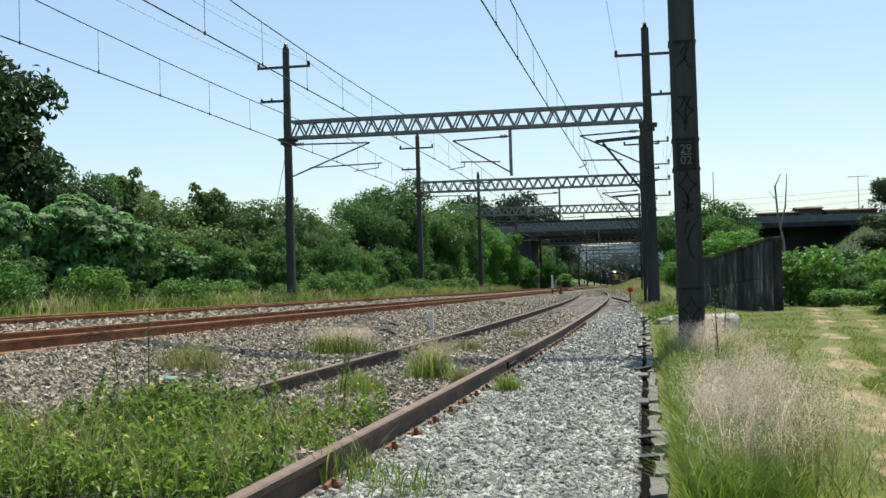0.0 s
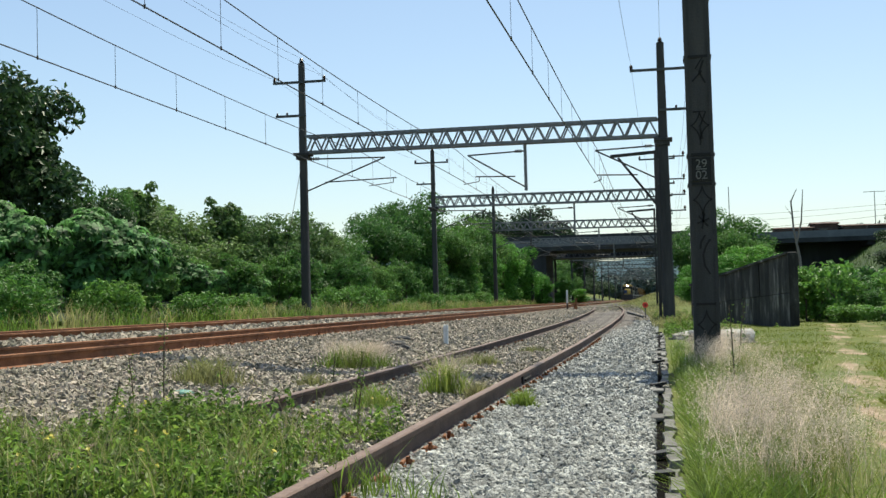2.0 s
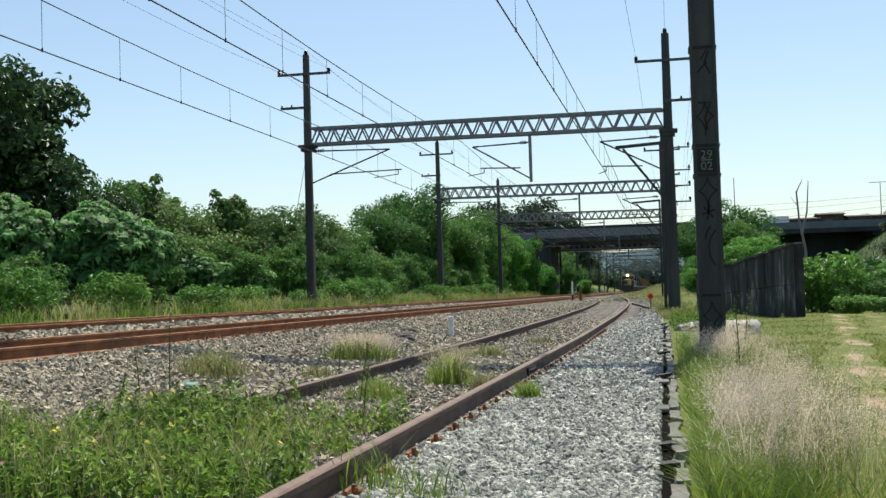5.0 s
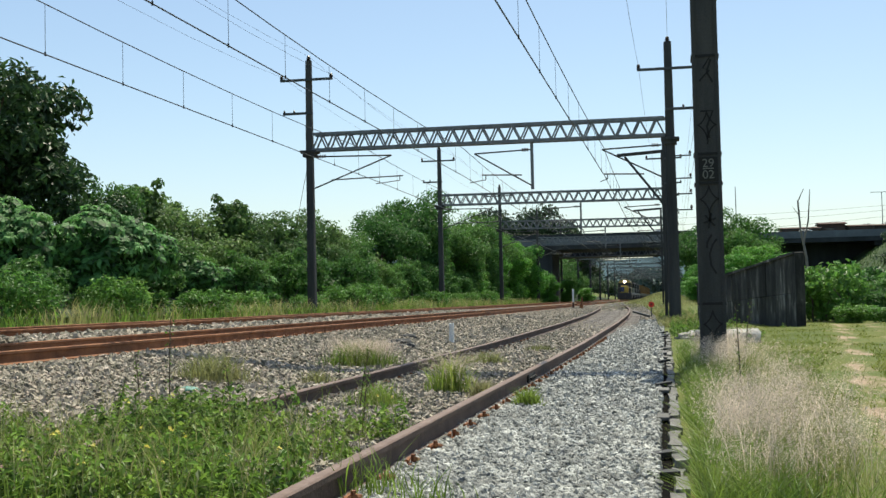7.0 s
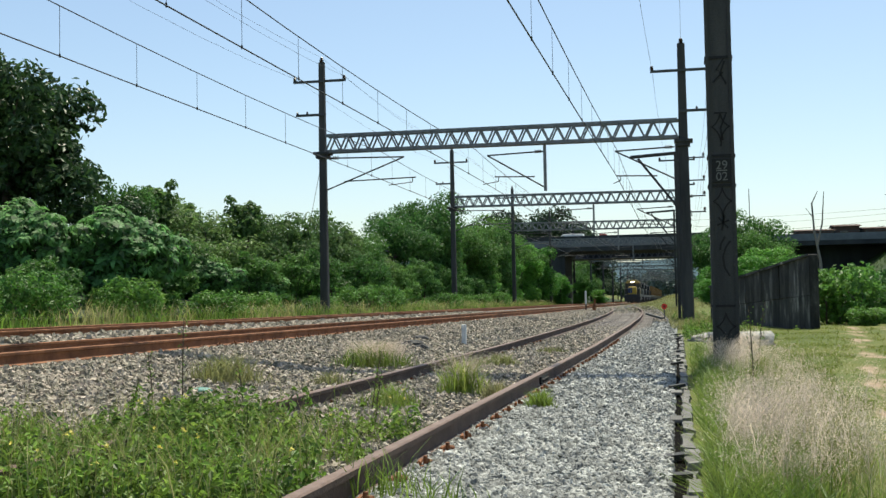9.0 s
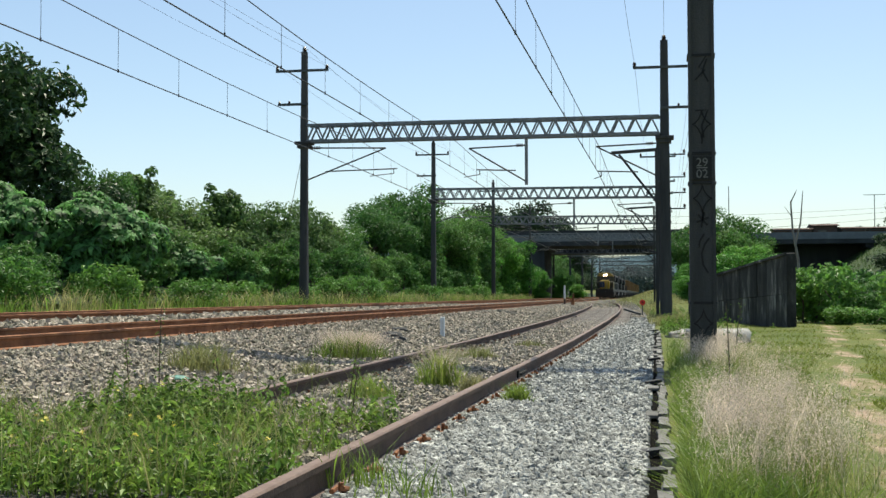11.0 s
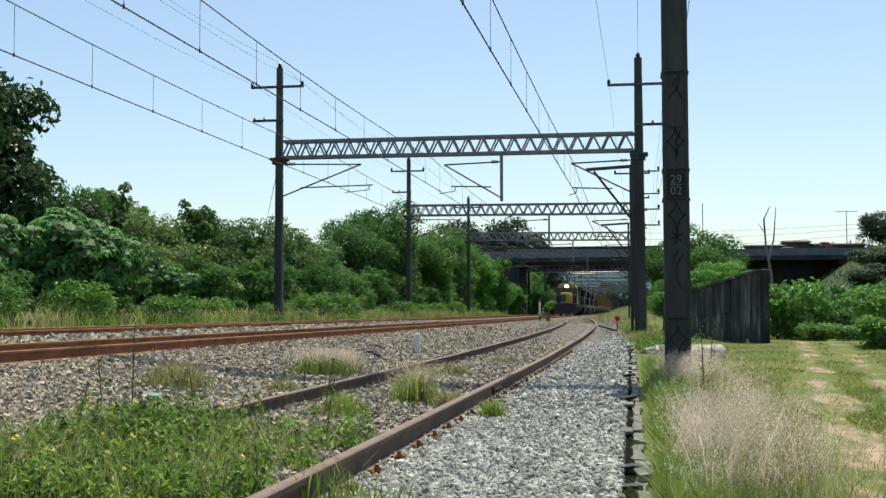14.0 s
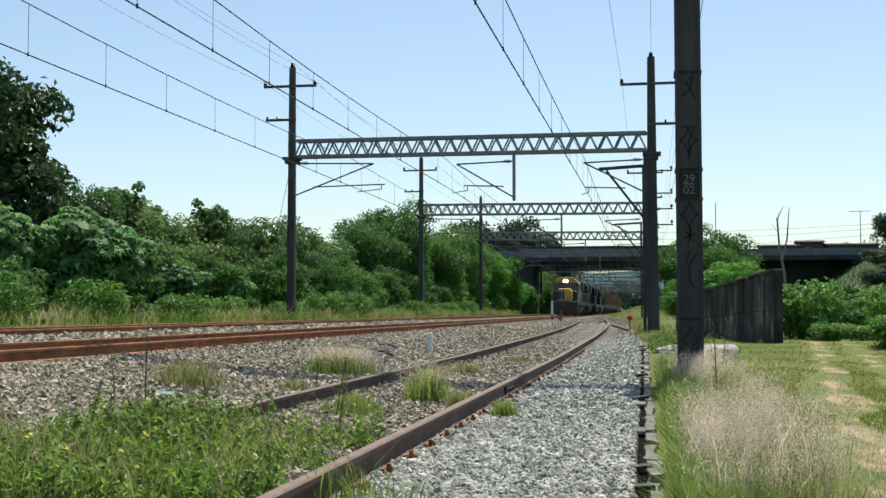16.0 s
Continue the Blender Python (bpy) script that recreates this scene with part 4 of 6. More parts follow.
# ---- foliage helpers ----
def leaf_quads(p, nrm, size, aspect):
    """Pointed folded leaves at p facing nrm."""
    n = len(p)
    t = np.cross(nrm, unit(n))
    t /= np.linalg.norm(t, axis=1)[:, None] + 1e-9
    b = np.cross(nrm, t)
    s = (size * rng.uniform(0.6, 1.3, n))[:, None]
    v = np.stack([p - t * s * 0.5, p + b * s * aspect * 0.5 + nrm * s * 0.08, p + t * s * 0.5 - nrm * s * 0.1, p - b * s * aspect * 0.5 + nrm * s * 0.08], 1)
    return v.reshape(-1, 3), np.arange(4 * n).reshape(-1, 4)


def blobs_in(cx, cy, cz, rx, ry, rz, n, r):
    """Leaf clumps spread through a rounded crown, uneven at its edge."""
    d = unit(n)
    k = rng.uniform(0.4, 1.12, n)[:, None]
    c = d * k * np.array([rx, ry, rz]) + np.array([cx, cy, cz])
    return c, r * rng.uniform(0.45, 1.45, n)


def crown_mesh(name, blobs, radii, n, size, mat, aspect=0.5, zmin=0.05):
    w = radii ** 2
    pick = rng.choice(len(radii), n, p=w / w.sum())
    d = unit(n)
    d[:, 2] = np.abs(d[:, 2]) * np.where(rng.random(n) < 0.72, 1, -1)
    k = rng.uniform(0.55, 1.08, n) * np.where(rng.random(n) < 0.06, rng.uniform(1.05, 1.3, n), 1)
    p = blobs[pick] + d * (radii[pick] * k)[:, None] * np.array([1, 1, 0.8])
    p[:, 2] = np.maximum(p[:, 2], zmin + rng.uniform(0, 0.15, n))
    nr = d * 0.7 + unit(n) * 0.75 + np.array([0, 0, 0.35])
    nr /= np.linalg.norm(nr, axis=1)[:, None]
    v, f = leaf_quads(p, nr, size, aspect)
    return np_mesh(name, v, f, [mat])


def star_leaves(name, blobs, radii, n, size, mat):
    """Broad seven-lobed leaves hanging outwards."""
    w = radii ** 2
    pick = rng.choice(len(radii), n, p=w / w.sum())
    d = unit(n)
    d[:, 2] = np.abs(d[:, 2]) * np.where(rng.random(n) < 0.75, 1, -1)
    p = blobs[pick] + d * (radii[pick] * rng.uniform(0.7, 1.1, n))[:, None]
    p[:, 2] = np.maximum(p[:, 2], 0.15)
    nr = d * 0.8 + unit(n) * 0.35 + np.array([0, 0, 0.45])
    nr /= np.linalg.norm(nr, axis=1)[:, None]
    t = np.cross(nr, unit(n))
    t /= np.linalg.norm(t, axis=1)[:, None]
    b = np.cross(nr, t)
    s = (size * rng.uniform(0.55, 1.2, n))[:, None]
    vs, fs = [], []
    for j, (ang, ln) in enumerate(zip((-130, -85, -42, 0, 42, 85, 130), (0.55, 0.8, 0.95, 1.0, 0.95, 0.8, 0.55))):
        a, w2 = radians(ang), radians(17)
        def arm(q, r, dz):
            return p + (t * math.cos(q) + b * math.sin(q)) * s * r + nr * s * dz
        quad = np.stack([p, arm(a - w2, ln * 0.3, 0.02), arm(a, ln * 0.5, -0.14 * ln), arm(a + w2, ln * 0.3, 0.02)], 1)
        vs.append(quad)
    v = np.concatenate(vs, 1).reshape(-1, 3)
    return np_mesh(name, v, np.arange(len(v)).reshape(-1, 4), [mat])


def limbs(parent, height, blobs, r0, mat=None, stems=1, lean=0.3):
    bm = bmesh.new()
    for s in range(stems):
        a = random.uniform(0, 6.28)
        base = Vector((math.cos(a), math.sin(a), 0)) * (0.0 if stems == 1 else random.uniform(0.1, 0.35))
        knee = base + Vector((random.uniform(-lean, lean), random.uniform(-lean, lean), height * 0.45))
        tube(bm, base - Vector((0, 0, 0.3)), knee, r0, r0 * 0.7, 8)
        for k in range(5 if stems == 1 else 2):
            c = Vector(blobs[random.randrange(len(blobs))])
            mid = knee.lerp(c, 0.5) + Vector((random.uniform(-.3, .3), random.uniform(-.3, .3), 0.2))
            tube(bm, knee - Vector((0, 0, 0.05)), mid, r0 * 0.55, r0 * 0.35, 6)
            tube(bm, mid, c, r0 * 0.35, r0 * 0.1, 5)
    return part("trunk", bm, mat or M_BARK, parent)


def plant(name, label, category, group, height, rx, ry, zlow, nblob, rblob, nleaf, size, mat, r0=0.12, stems=1, aspect=0.5, star=False):
    """One bush or tree about its own foot, with trunk and crown."""
    e = empty(name, label, category, group)
    cz, rz = (height + zlow) / 2, (height - zlow) / 2
    c, r = blobs_in(0, 0, cz, rx - rblob * 0.6, ry - rblob * 0.6, max(0.2, rz - rblob * 0.6), nblob, rblob)
    limbs(e, height, c, r0, stems=stems)
    me = star_leaves("crown", c, r, nleaf, size, mat) if star else crown_mesh("crown", c, r, nleaf, size, mat, aspect)
    o = new("crown", me)
    o.parent = e
    return e


def put(proto, spots, used):
    """Set copies at (x, y, scale, stretch in z); the first spot takes the original itself."""
    for x, y, s, sz in spots:
        m = pose(x, y, float(land(x, y)) - 0.3 * min(1.0, s), 0, 0, random.uniform(0, 360)) @ Matrix.Diagonal((s, s, s * sz, 1))
        if proto in used:
            copy_thing(proto, m @ Matrix.Diagonal((1 / proto.scale.x, 1 / proto.scale.y, 1 / proto.scale.z, 1)))
        else:
            used.append(proto)
            proto.matrix_basis = m


USED = []
# trees and bushes of the overgrown bank
dark_tree = plant("tree", "tall dark dense tree on the overgrown bank", "tree", "bank trees", 8.6, 3.4, 3.4, 1.6, 46, 1.05, 18000, 0.31, M_LEAF_DARK, 0.2)
put(dark_tree, [(-24.0, 38.5, 1.04, 1.02), (-27.5, 43.0, 1.0, 0.85), (-21.5, 41.5, 0.5, 1.0)], USED)
star_bush = plant("bush", "pale green bush with large lobed leaves beside the track", "bush", "lobed bushes", 3.7, 1.95, 1.7, 0.2, 24, 0.66, 1000, 0.86, M_LEAF_STAR, 0.06, 4, star=True)
put(star_bush, [(-17.7, 35.6, 1.0, 1.0), (-20.0, 34.0, 0.9, 1.05), (-19.2, 45.5, 0.75, 0.8), (-19.0, 51.0, 0.7, 0.75)], USED)
mid_tree = plant("tree", "rounded leafy green tree crowding the line", "tree", "bank trees", 8.2, 4.0, 3.6, 0.4, 44, 1.25, 17000, 0.28, M_LEAF_MID, 0.18)
put(mid_tree, [(-23.6, 44.5, 0.5, 0.9), (-22.3, 44, 0.45, 1.3), (-20.6, 95, 1.0, 1.13), (-21.1, 85, 0.82, 1.0), (-21.9, 78, 0.65, 0.85), (-19.0, 102, 0.85, 1.05), (-19.0, 105, 0.88, 1.15), (-18.9, 114, 0.9, 1.15), (-19.6, 123, 0.95, 1.1),
               (-19.6, 136, 0.95, 1.0), (-22, 180, 1.1, 0.8), (-21, 196, 1.1, 0.85), (-20, 215, 1.1, 0.9)], USED)
vine_tree = plant("tree", "bright green creeper covered tree near the outer track", "tree", "creeper trees", 8.4, 2.6, 2.6, 0.0, 52, 0.85, 11500, 0.26, M_LEAF_BRIGHT, 0.14)
put(vine_tree, [(-17.9, 116, 0.88, 0.85), (-17.6, 128, 0.95, 0.95), (-16.9, 139, 1.0, 0.9), (-17.9, 104, 0.72, 0.72), (-16.0, 146, 0.72, 0.75), (-14.9, 142.5, 0.6, 0.78), (-14.6, 166, 0.6, 0.7), (-12.6, 176, 0.55, 0.55)], USED)
olive_bush = plant("bush", "olive green thicket bush on the bank, some added as slope shade", "bush", "bank bushes", 4.6, 2.7, 2.4, 0.0, 44, 0.72, 7500, 0.22, M_LEAF_OLIVE, 0.07, 4)
put(olive_bush, [(-21.5, 46, 1.0, 0.86), (-23.8, 49, 1.05, 0.8), (-22.2, 52, 1.0, 0.92), (-24.8, 56, 1.05, 0.84), (-22.0, 58.5, 0.92, 1.0), (-23.5, 64, 0.95, 0.8), (-26.5, 52, 1.1, 0.48),
                 (-21.5, 70, 0.9, 0.85), (-22.8, 76, 1.0, 0.9), (-26, 61, 1.0, 0.62), (-27, 70, 1.05, 0.7), (-21.3, 62, 0.95, 1.05), (-20.6, 67, 0.9, 1.1), (-22.5, 69, 1.0, 1.1), (-20.8, 73, 0.9, 1.1)], USED)
green_bush = plant("bush", "dense mid green bush at the foot of the bank", "bush", "bank bushes", 3.0, 1.9, 1.7, 0.0, 34, 0.55, 5000, 0.18, M_LEAF_MID, 0.05, 4)
put(green_bush, [(-19.2, 41, 1.05, 1.0), (-19.6, 46.5, 0.95, 0.95), (-19.0, 50.5, 1.0, 0.95), (-18.7, 55, 1.0, 1.05), (-19.2, 60, 1.05, 1.05), (-18.4, 65, 1.0, 1.1), (-19, 70, 1.1, 1.15),
                 (-18.3, 75, 1.0, 1.1), (-18.2, 81, 1.05, 1.2), (-18.0, 87, 1.0, 1.2), (-18.1, 93, 1.0, 1.1), (-17.9, 99, 1.0, 1.0), (-20.5, 39, 1.0, 1.0), (-17.6, 30.2, 0.7, 0.6), (-18.6, 31.5, 0.8, 0.8), (-17.6, 110, 0.9, 0.9), (-17.5, 122, 0.8, 0.8),
                 (-17.3, 134, 0.8, 0.8), (-17, 172, 1.2, 1.2), (-16, 182, 1.2, 1.4), (-15.6, 200, 1.3, 1.4)], USED)
low_shrub = plant("shrub", "low feathery green shrub on the track verge", "shrub", "verge shrubs", 1.25, 0.95, 0.85, 0.0, 22, 0.30, 2000, 0.11, M_LEAF_YELLOW, 0.02, 4)
spots = []
for k in range(16):
    spots.append((random.uniform(-16.6, -15.6), 27 + k * 5.6 + random.uniform(-1.6, 1.6), random.uniform(0.8, 1.6), random.uniform(0.75, 1.05)))
put(low_shrub, spots + [(-17.2, 33.5, 1.0, 0.9)], USED)
scrub_tree = plant("tree", "thin scrubby tree standing above the thicket", "tree", "scrubby trees", 4.2, 1.1, 1.0, 2.0, 18, 0.34, 1900, 0.22, M_LEAF_OLIVE, 0.06)
put(scrub_tree, [(-21.2, 55, 1.15, 1.14), (-22.3, 50, 1.05, 1.02), (-22.0, 46.8, 1.1, 1.16), (-21.4, 64, 1.0, 1.1), (-21.6, 57, 0.8, 1.05)], USED)

# trees on the other side and round the bridge
put(mid_tree, [(5.9, 130, 1.15, 1.1), (2.6, 127, 0.9, 1.15), (9.4, 131, 0.85, 1.0), (7.2, 127, 0.9, 1.15)], USED)
put(vine_tree, [(6.2, 100, 0.9, 0.72), (4.2, 96, 0.78, 0.7), (8.6, 106, 0.85, 0.66), (2.4, 104, 0.7, 0.65), (1.7, 90, 0.5, 0.55)], USED)
far_tree = plant("tree", "dark rounded tree round the road bridge, some added as slope shade", "tree", "far trees", 11.0, 5.5, 5.0, 2.0, 50, 1.7, 7500, 0.6, M_LEAF_FAR, 0.25)
# the two at y 118 and 129 are added to imitate shade on the slope
put(far_tree, [(-24.5, 232, 1.35, 1.12), (-18.0, 238, 0.8, 1.5), (-34, 235, 1.2, 1.1), (32.2, 168, 0.6, 0.86), (38.5, 172, 0.75, 0.75), (21.8, 118, 0.5, 0.5), (24.2, 129, 0.5, 0.5),
               (-21, 300, 0.9, 0.8), (12, 330, 0.8, 0.7), (-18.5, 245, 0.55, 0.8), (-18.6, 276, 0.6, 0.75), (-18.9, 310, 0.6, 0.75), (-19.6, 350, 0.65, 0.7), (-21, 400, 0.75, 0.65)], USED)
hazy_tree = plant("tree", "tree on the far hillside, greyed green to stand in for haze", "tree", "hillside trees", 11.0, 5.0, 4.6, 2.0, 46, 1.5, 6000, 0.6, M_LEAF_HAZE, 0.25)
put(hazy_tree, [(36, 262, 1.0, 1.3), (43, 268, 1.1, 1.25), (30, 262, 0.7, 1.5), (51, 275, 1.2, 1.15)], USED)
light_bush = plant("bush", "light yellow-green bush at the edge of the growth", "bush", "yellow-green bushes", 1.7, 0.95, 0.9, 0.0, 24, 0.34, 2000, 0.17, M_LEAF_YELLOW, 0.03, 4)
put(light_bush, [(4.95, 41.0, 1.3, 1.05), (5.6, 44.5, 1.35, 1.1), (5.35, 38.6, 0.7, 0.7), (6.1, 41.0, 0.8, 0.62), (5.9, 45.0, 1.1, 1.05), (5.75, 29.5, 0.85, 0.8), (6.3, 32, 1.15, 1.0), (6.6, 39.0, 0.75, 0.6), (7.6, 40.5, 0.8, 0.7)], USED)
put(green_bush, [(7.4, 49, 0.75, 0.72), (9.4, 52, 0.9, 0.75), (9.0, 45.5, 0.7, 0.65), (11.5, 55, 0.95, 0.8), (8.0, 60, 0.8, 0.65), (11.0, 47.5, 0.8, 0.8), (13, 49, 0.9, 0.9)], USED)
put(olive_bush, [(6.6, 70, 0.5, 0.4), (9.5, 84, 0.5, 0.4), (7.3, 27.2, 0.32, 0.35)], USED)

slope_bush = plant("bush", "rough green bush covering the road embankment", "bush", "embankment bushes", 1.5, 1.7, 1.6, -0.2, 26, 0.5, 1150, 0.42, M_LEAF_MID, 0.04, 3)
spots = []
for k in range(46):
    yy = random.uniform(52, 104)
    xx = 6.8 + random.random() ** 0.8 * (3.0 + 0.12 * yy)
    spots.append((xx, yy, random.uniform(0.7, 1.3), random.uniform(0.6, 0.95)))
for k in range(14):
    yy = random.uniform(100, 132)
    spots.append((random.uniform(10, 17), yy, random.uniform(0.6, 1.1), random.uniform(0.4, 0.7)))
put(slope_bush, spots, USED)
# bushes added to darken the upper slope where it lies in shade
put(olive_bush, [(26.5, 128, 0.62, 0.5), (29.5, 132, 0.7, 0.5), (28, 120, 0.6, 0.5), (31.5, 140, 0.6, 0.6), (25, 112, 0.55, 0.5), (22.5, 104, 0.5, 0.5)], USED)
bright_slope = plant("bush", "sunlit yellow-green scrub on the embankment", "bush", "embankment bushes", 1.3, 1.6, 1.5, -0.2, 24, 0.45, 1500, 0.30, M_LEAF_BRIGHT, 0.04, 3)
put(bright_slope, [(random.uniform(7, 9) + 0.10 * yy * random.random(), yy, random.uniform(0.6, 1.1), random.uniform(0.4, 0.8)) for yy in range(50, 126, 4)], USED)
put(light_bush, [(random.uniform(-17.6, -16.7), 30.0 + 8.2 * k + random.uniform(-2.5, 2.5), random.uniform(0.55, 1.0), random.uniform(0.8, 1.2)) for k in range(12)], USED)

dead = empty("dead_tree", "bare forked grey dead tree by the embankment", "dead tree", at=pose(7.35, 70, float(land(7.35, 70))) @ Matrix.Diagonal((1.15, 1.15, 1.22, 1)))
bm = bmesh.new()
tube(bm, (0.25, 0, -0.3), (0.1, 0, 2.4), 0.09, 0.07, 7)
tube(bm, (0.1, 0, 2.35), (-0.12, 0, 3.6), 0.07, 0.05, 7)
tube(bm, (-0.12, 0, 3.55), (-0.2, 0.1, 5.0), 0.05, 0.04, 6)
tube(bm, (-0.2, 0.1, 4.95), (0.1, 0.1, 5.55), 0.035, 0.015, 5)
tube(bm, (0.0, 0, 3.0), (0.25, 0, 4.0), 0.05, 0.04, 6)
tube(bm, (0.25, 0, 3.95), (0.38, 0, 5.5), 0.04, 0.015, 6)
tube(bm, (-0.16, 0.05, 4.3), (-0.5, 0, 4.75), 0.02, 0.008, 5)
part("trunk", bm, M_DEADWOOD, dead)


# distant woods seen under the bridge, with haze painted into the leaf colour
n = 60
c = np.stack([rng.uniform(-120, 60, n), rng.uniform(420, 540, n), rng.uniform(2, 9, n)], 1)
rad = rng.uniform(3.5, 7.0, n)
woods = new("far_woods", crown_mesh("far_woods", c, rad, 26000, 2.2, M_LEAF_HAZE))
tagged(woods, "woods far along the line, haze painted into their bluish leaves", "woods", kind="stuff")


# ---- buildings and poles beyond the bridge ----
def house(x, y, w, d, h, roof_h, wall_mat, label):
    z = float(land(x, y)) - 0.3
    e = empty("house", label, "house", "hillside houses", at=pose(x, y, z))
    bm = bmesh.new()
    box(bm, -w / 2, w / 2, -d / 2, d / 2, 0, h)
    part("wall", bm, wall_mat, e)
    bm = bmesh.new()
    prism(bm, [(-d / 2 - 0.3, h), (d / 2 + 0.3, h), (0, h + roof_h)], "x", -w / 2 - 0.3, w / 2 + 0.3)
    part("roof", bm, M_ROOF, e)
    for k in range(max(1, int(w / 2.5))):
        cx = -w / 2 + 1.2 + k * 2.4
        bm = bmesh.new()
        box(bm, cx - 0.5, cx + 0.5, -d / 2 - 0.03, -d / 2 + 0.02, h - 1.7, h - 0.6)
        win = part("window", bm, M_GLASS, e)
        bm = bmesh.new()
        box(bm, cx - 0.6, cx + 0.6, -d / 2 - 0.08, -d / 2 - 0.03, h - 1.8, h - 1.7)
        part("sill", bm, M_CONC, win)
    return e


for x, y, w, d, top, r, mat in ((17.5, 172, 5, 5, 10.3, 0.3, M_HOUSE), (21.9, 173, 3.2, 5, 10.9, 0.35, M_HOUSE), (25.5, 172, 3.0, 5, 10.4, 0.3, M_HOUSE), (29.6, 176, 3.5, 5, 10.6, 0.3, M_HOUSE),
                              (35.0, 166, 5.0, 4, 10.6, 0.5, M_GREENWALL)):
    h = top - r - float(land(x, y)) + 0.3
    house(x, y, w, d, h, r, mat, "turquoise rendered roadside building" if mat == M_GREENWALL else "small house with a clay tile roof behind the bridge")

for x, y, z0, top, arm in ((8.6, 164, 0, 15.6, 0.0), (31.5, 189, 0, 16.2, 1.6), (36.0, 181, 0, 14.2, 0.9), (-42, 181, 0, 13.5, 0.9)):
    p = empty("utility_pole", "thin grey pole rising behind the road bridge", "pole", "utility poles", at=pose(x, y, float(land(x, y))))
    bm = bmesh.new()
    tube(bm, (0, 0, -0.3), (0, 0, top - float(land(x, y))), 0.09, 0.05, 8)
    part("shaft", bm, M_GALV, p)
    if arm:
        bm = bmesh.new()
        bar(bm, (-arm, 0, top - float(land(x, y))), (arm, 0, top - float(land(x, y))), 0.08, 0.08)
        part("arm", bm, M_GALV, p)


# ---- stones ----
def icosa():
    g = (1 + 5 ** 0.5) / 2
    v = np.array([(-1, g, 0), (1, g, 0), (-1, -g, 0), (1, -g, 0), (0, -1, g), (0, 1, g), (0, -1, -g), (0, 1, -g), (g, 0, -1), (g, 0, 1), (-g, 0, -1), (-g, 0, 1)])
    f = np.array([(0, 11, 5), (0, 5, 1), (0, 1, 7), (0, 7, 10), (0, 10, 11), (1, 5, 9), (5, 11, 4), (11, 10, 2), (10, 7, 6), (7, 1, 8),
                  (3, 9, 4), (3, 4, 2), (3, 2, 6), (3, 6, 8), (3, 8, 9), (4, 9, 5), (2, 4, 11), (6, 2, 10), (8, 6, 7), (9, 8, 1)])
    return v / np.linalg.norm(v[0]), f


def cuboid():
    v = np.array([(x, y, z) for x in (-1, 1) for y in (-1, 1) for z in (-1, 1)]) * 0.62
    f = np.array([(0, 1, 3), (0, 3, 2), (4, 6, 7), (4, 7, 5), (0, 4, 5), (0, 5, 1), (2, 3, 7), (2, 7, 6), (0, 2, 6), (0, 6, 4), (1, 5, 7), (1, 7, 3)])
    return v, f


def stones(name, x, y, z, r, mat, label, angular=12):
    n = len(x)
    iv, jf = icosa() if angular == 20 else cuboid()
    q = unit(n)
    ang = rng.uniform(0, 2 * np.pi, n)
    sc = rng.uniform(0.6, 1.25, (n, 3))
    v = iv[None] * (1 + rng.uniform(-0.3, 0.3, (n, len(iv), 1))) * sc[:, None] * r[:, None, None]
    c, s = np.cos(ang)[:, None, None], np.sin(ang)[:, None, None]
    k = q[:, None, :]
    v = v * c + np.cross(np.broadcast_to(k, v.shape), v) * s + k * (v * k).sum(2, keepdims=True) * (1 - c)
    v += np.stack([x, y, z], 1)[:, None]
    f = jf[None] + (np.arange(n) * len(iv))[:, None, None]
    ob = new(name, np_mesh(name, v.reshape(-1, 3), f.reshape(-1, 3), [mat]))
    return tagged(ob, label, "gravel", kind="stuff")


def spread(n, y0, y1, power=1.6):
    """Distances, closer together near y0."""
    u = rng.random(n)
    k = 1 - power
    return (y0 ** k + u * (y1 ** k - y0 ** k)) ** (1 / k)


for n, y0, y1, power, sides in ((27000, 4.6, 10.5, 1.9, 20), (26000, 10.3, 46, 2.0, 12)):
    y = spread(n, y0, y1, power)
    x = rng.uniform(-1.5, -0.10, n) - 0.0072 * (y - 6)
    r = rng.uniform(0.010, 0.021, n) * (1 + y / 26) * (0.95 if sides == 20 else 1.0)
    dip = 0.012 * sstep(-1.3, -1.45, x)
    stones("ballast_stones", x, y, land(x, y) + 0.018 - dip + rng.uniform(-0.012, 0.026, n), r, M_STONE, "loose pale grey crushed ballast stones", sides)
n = 14000
y = spread(n, 5.5, 40, 1.7)
x = rng.uniform(-3.15, -1.6, n)
stones("ballast_stones", x, y, land(x, y) + 0.015 + rng.uniform(-0.01, 0.02, n), rng.uniform(0.011, 0.023, n) * (1 + y / 40), M_STONE_WARM, "stained grey ballast stones between the rails")
n = 30000
y = spread(n, 7.0, 48, 1.6)
x = rng.uniform(-6.9, -3.28, n)
stones("ballast_stones", x, y, land(x, y) + 0.02 + rng.uniform(-0.01, 0.03, n), rng.uniform(0.013, 0.03, n) * (1 + y / 60), M_STONE_WARM, "brownish old ballast stones sloping to the main line")
n = 4500
y = spread(n, 17.0, 60, 1.4)
x = rng.uniform(-11.2, -8.9, n)
stones("ballast_stones", x, y, land(x, y) + 0.03 + rng.uniform(0.0, 0.05, n), rng.uniform(0.03, 0.055, n) * (1 + y / 100), M_STONE_WARM, "old ballast stones between the main tracks")


n = 11000
y = rng.uniform(36, 88, n)
x = rng.uniform(-7.0, 0.0, n)
keep = x < np.minimum(-0.3, siding(y)[0] + 1.9)
x, y = x[keep], y[keep]
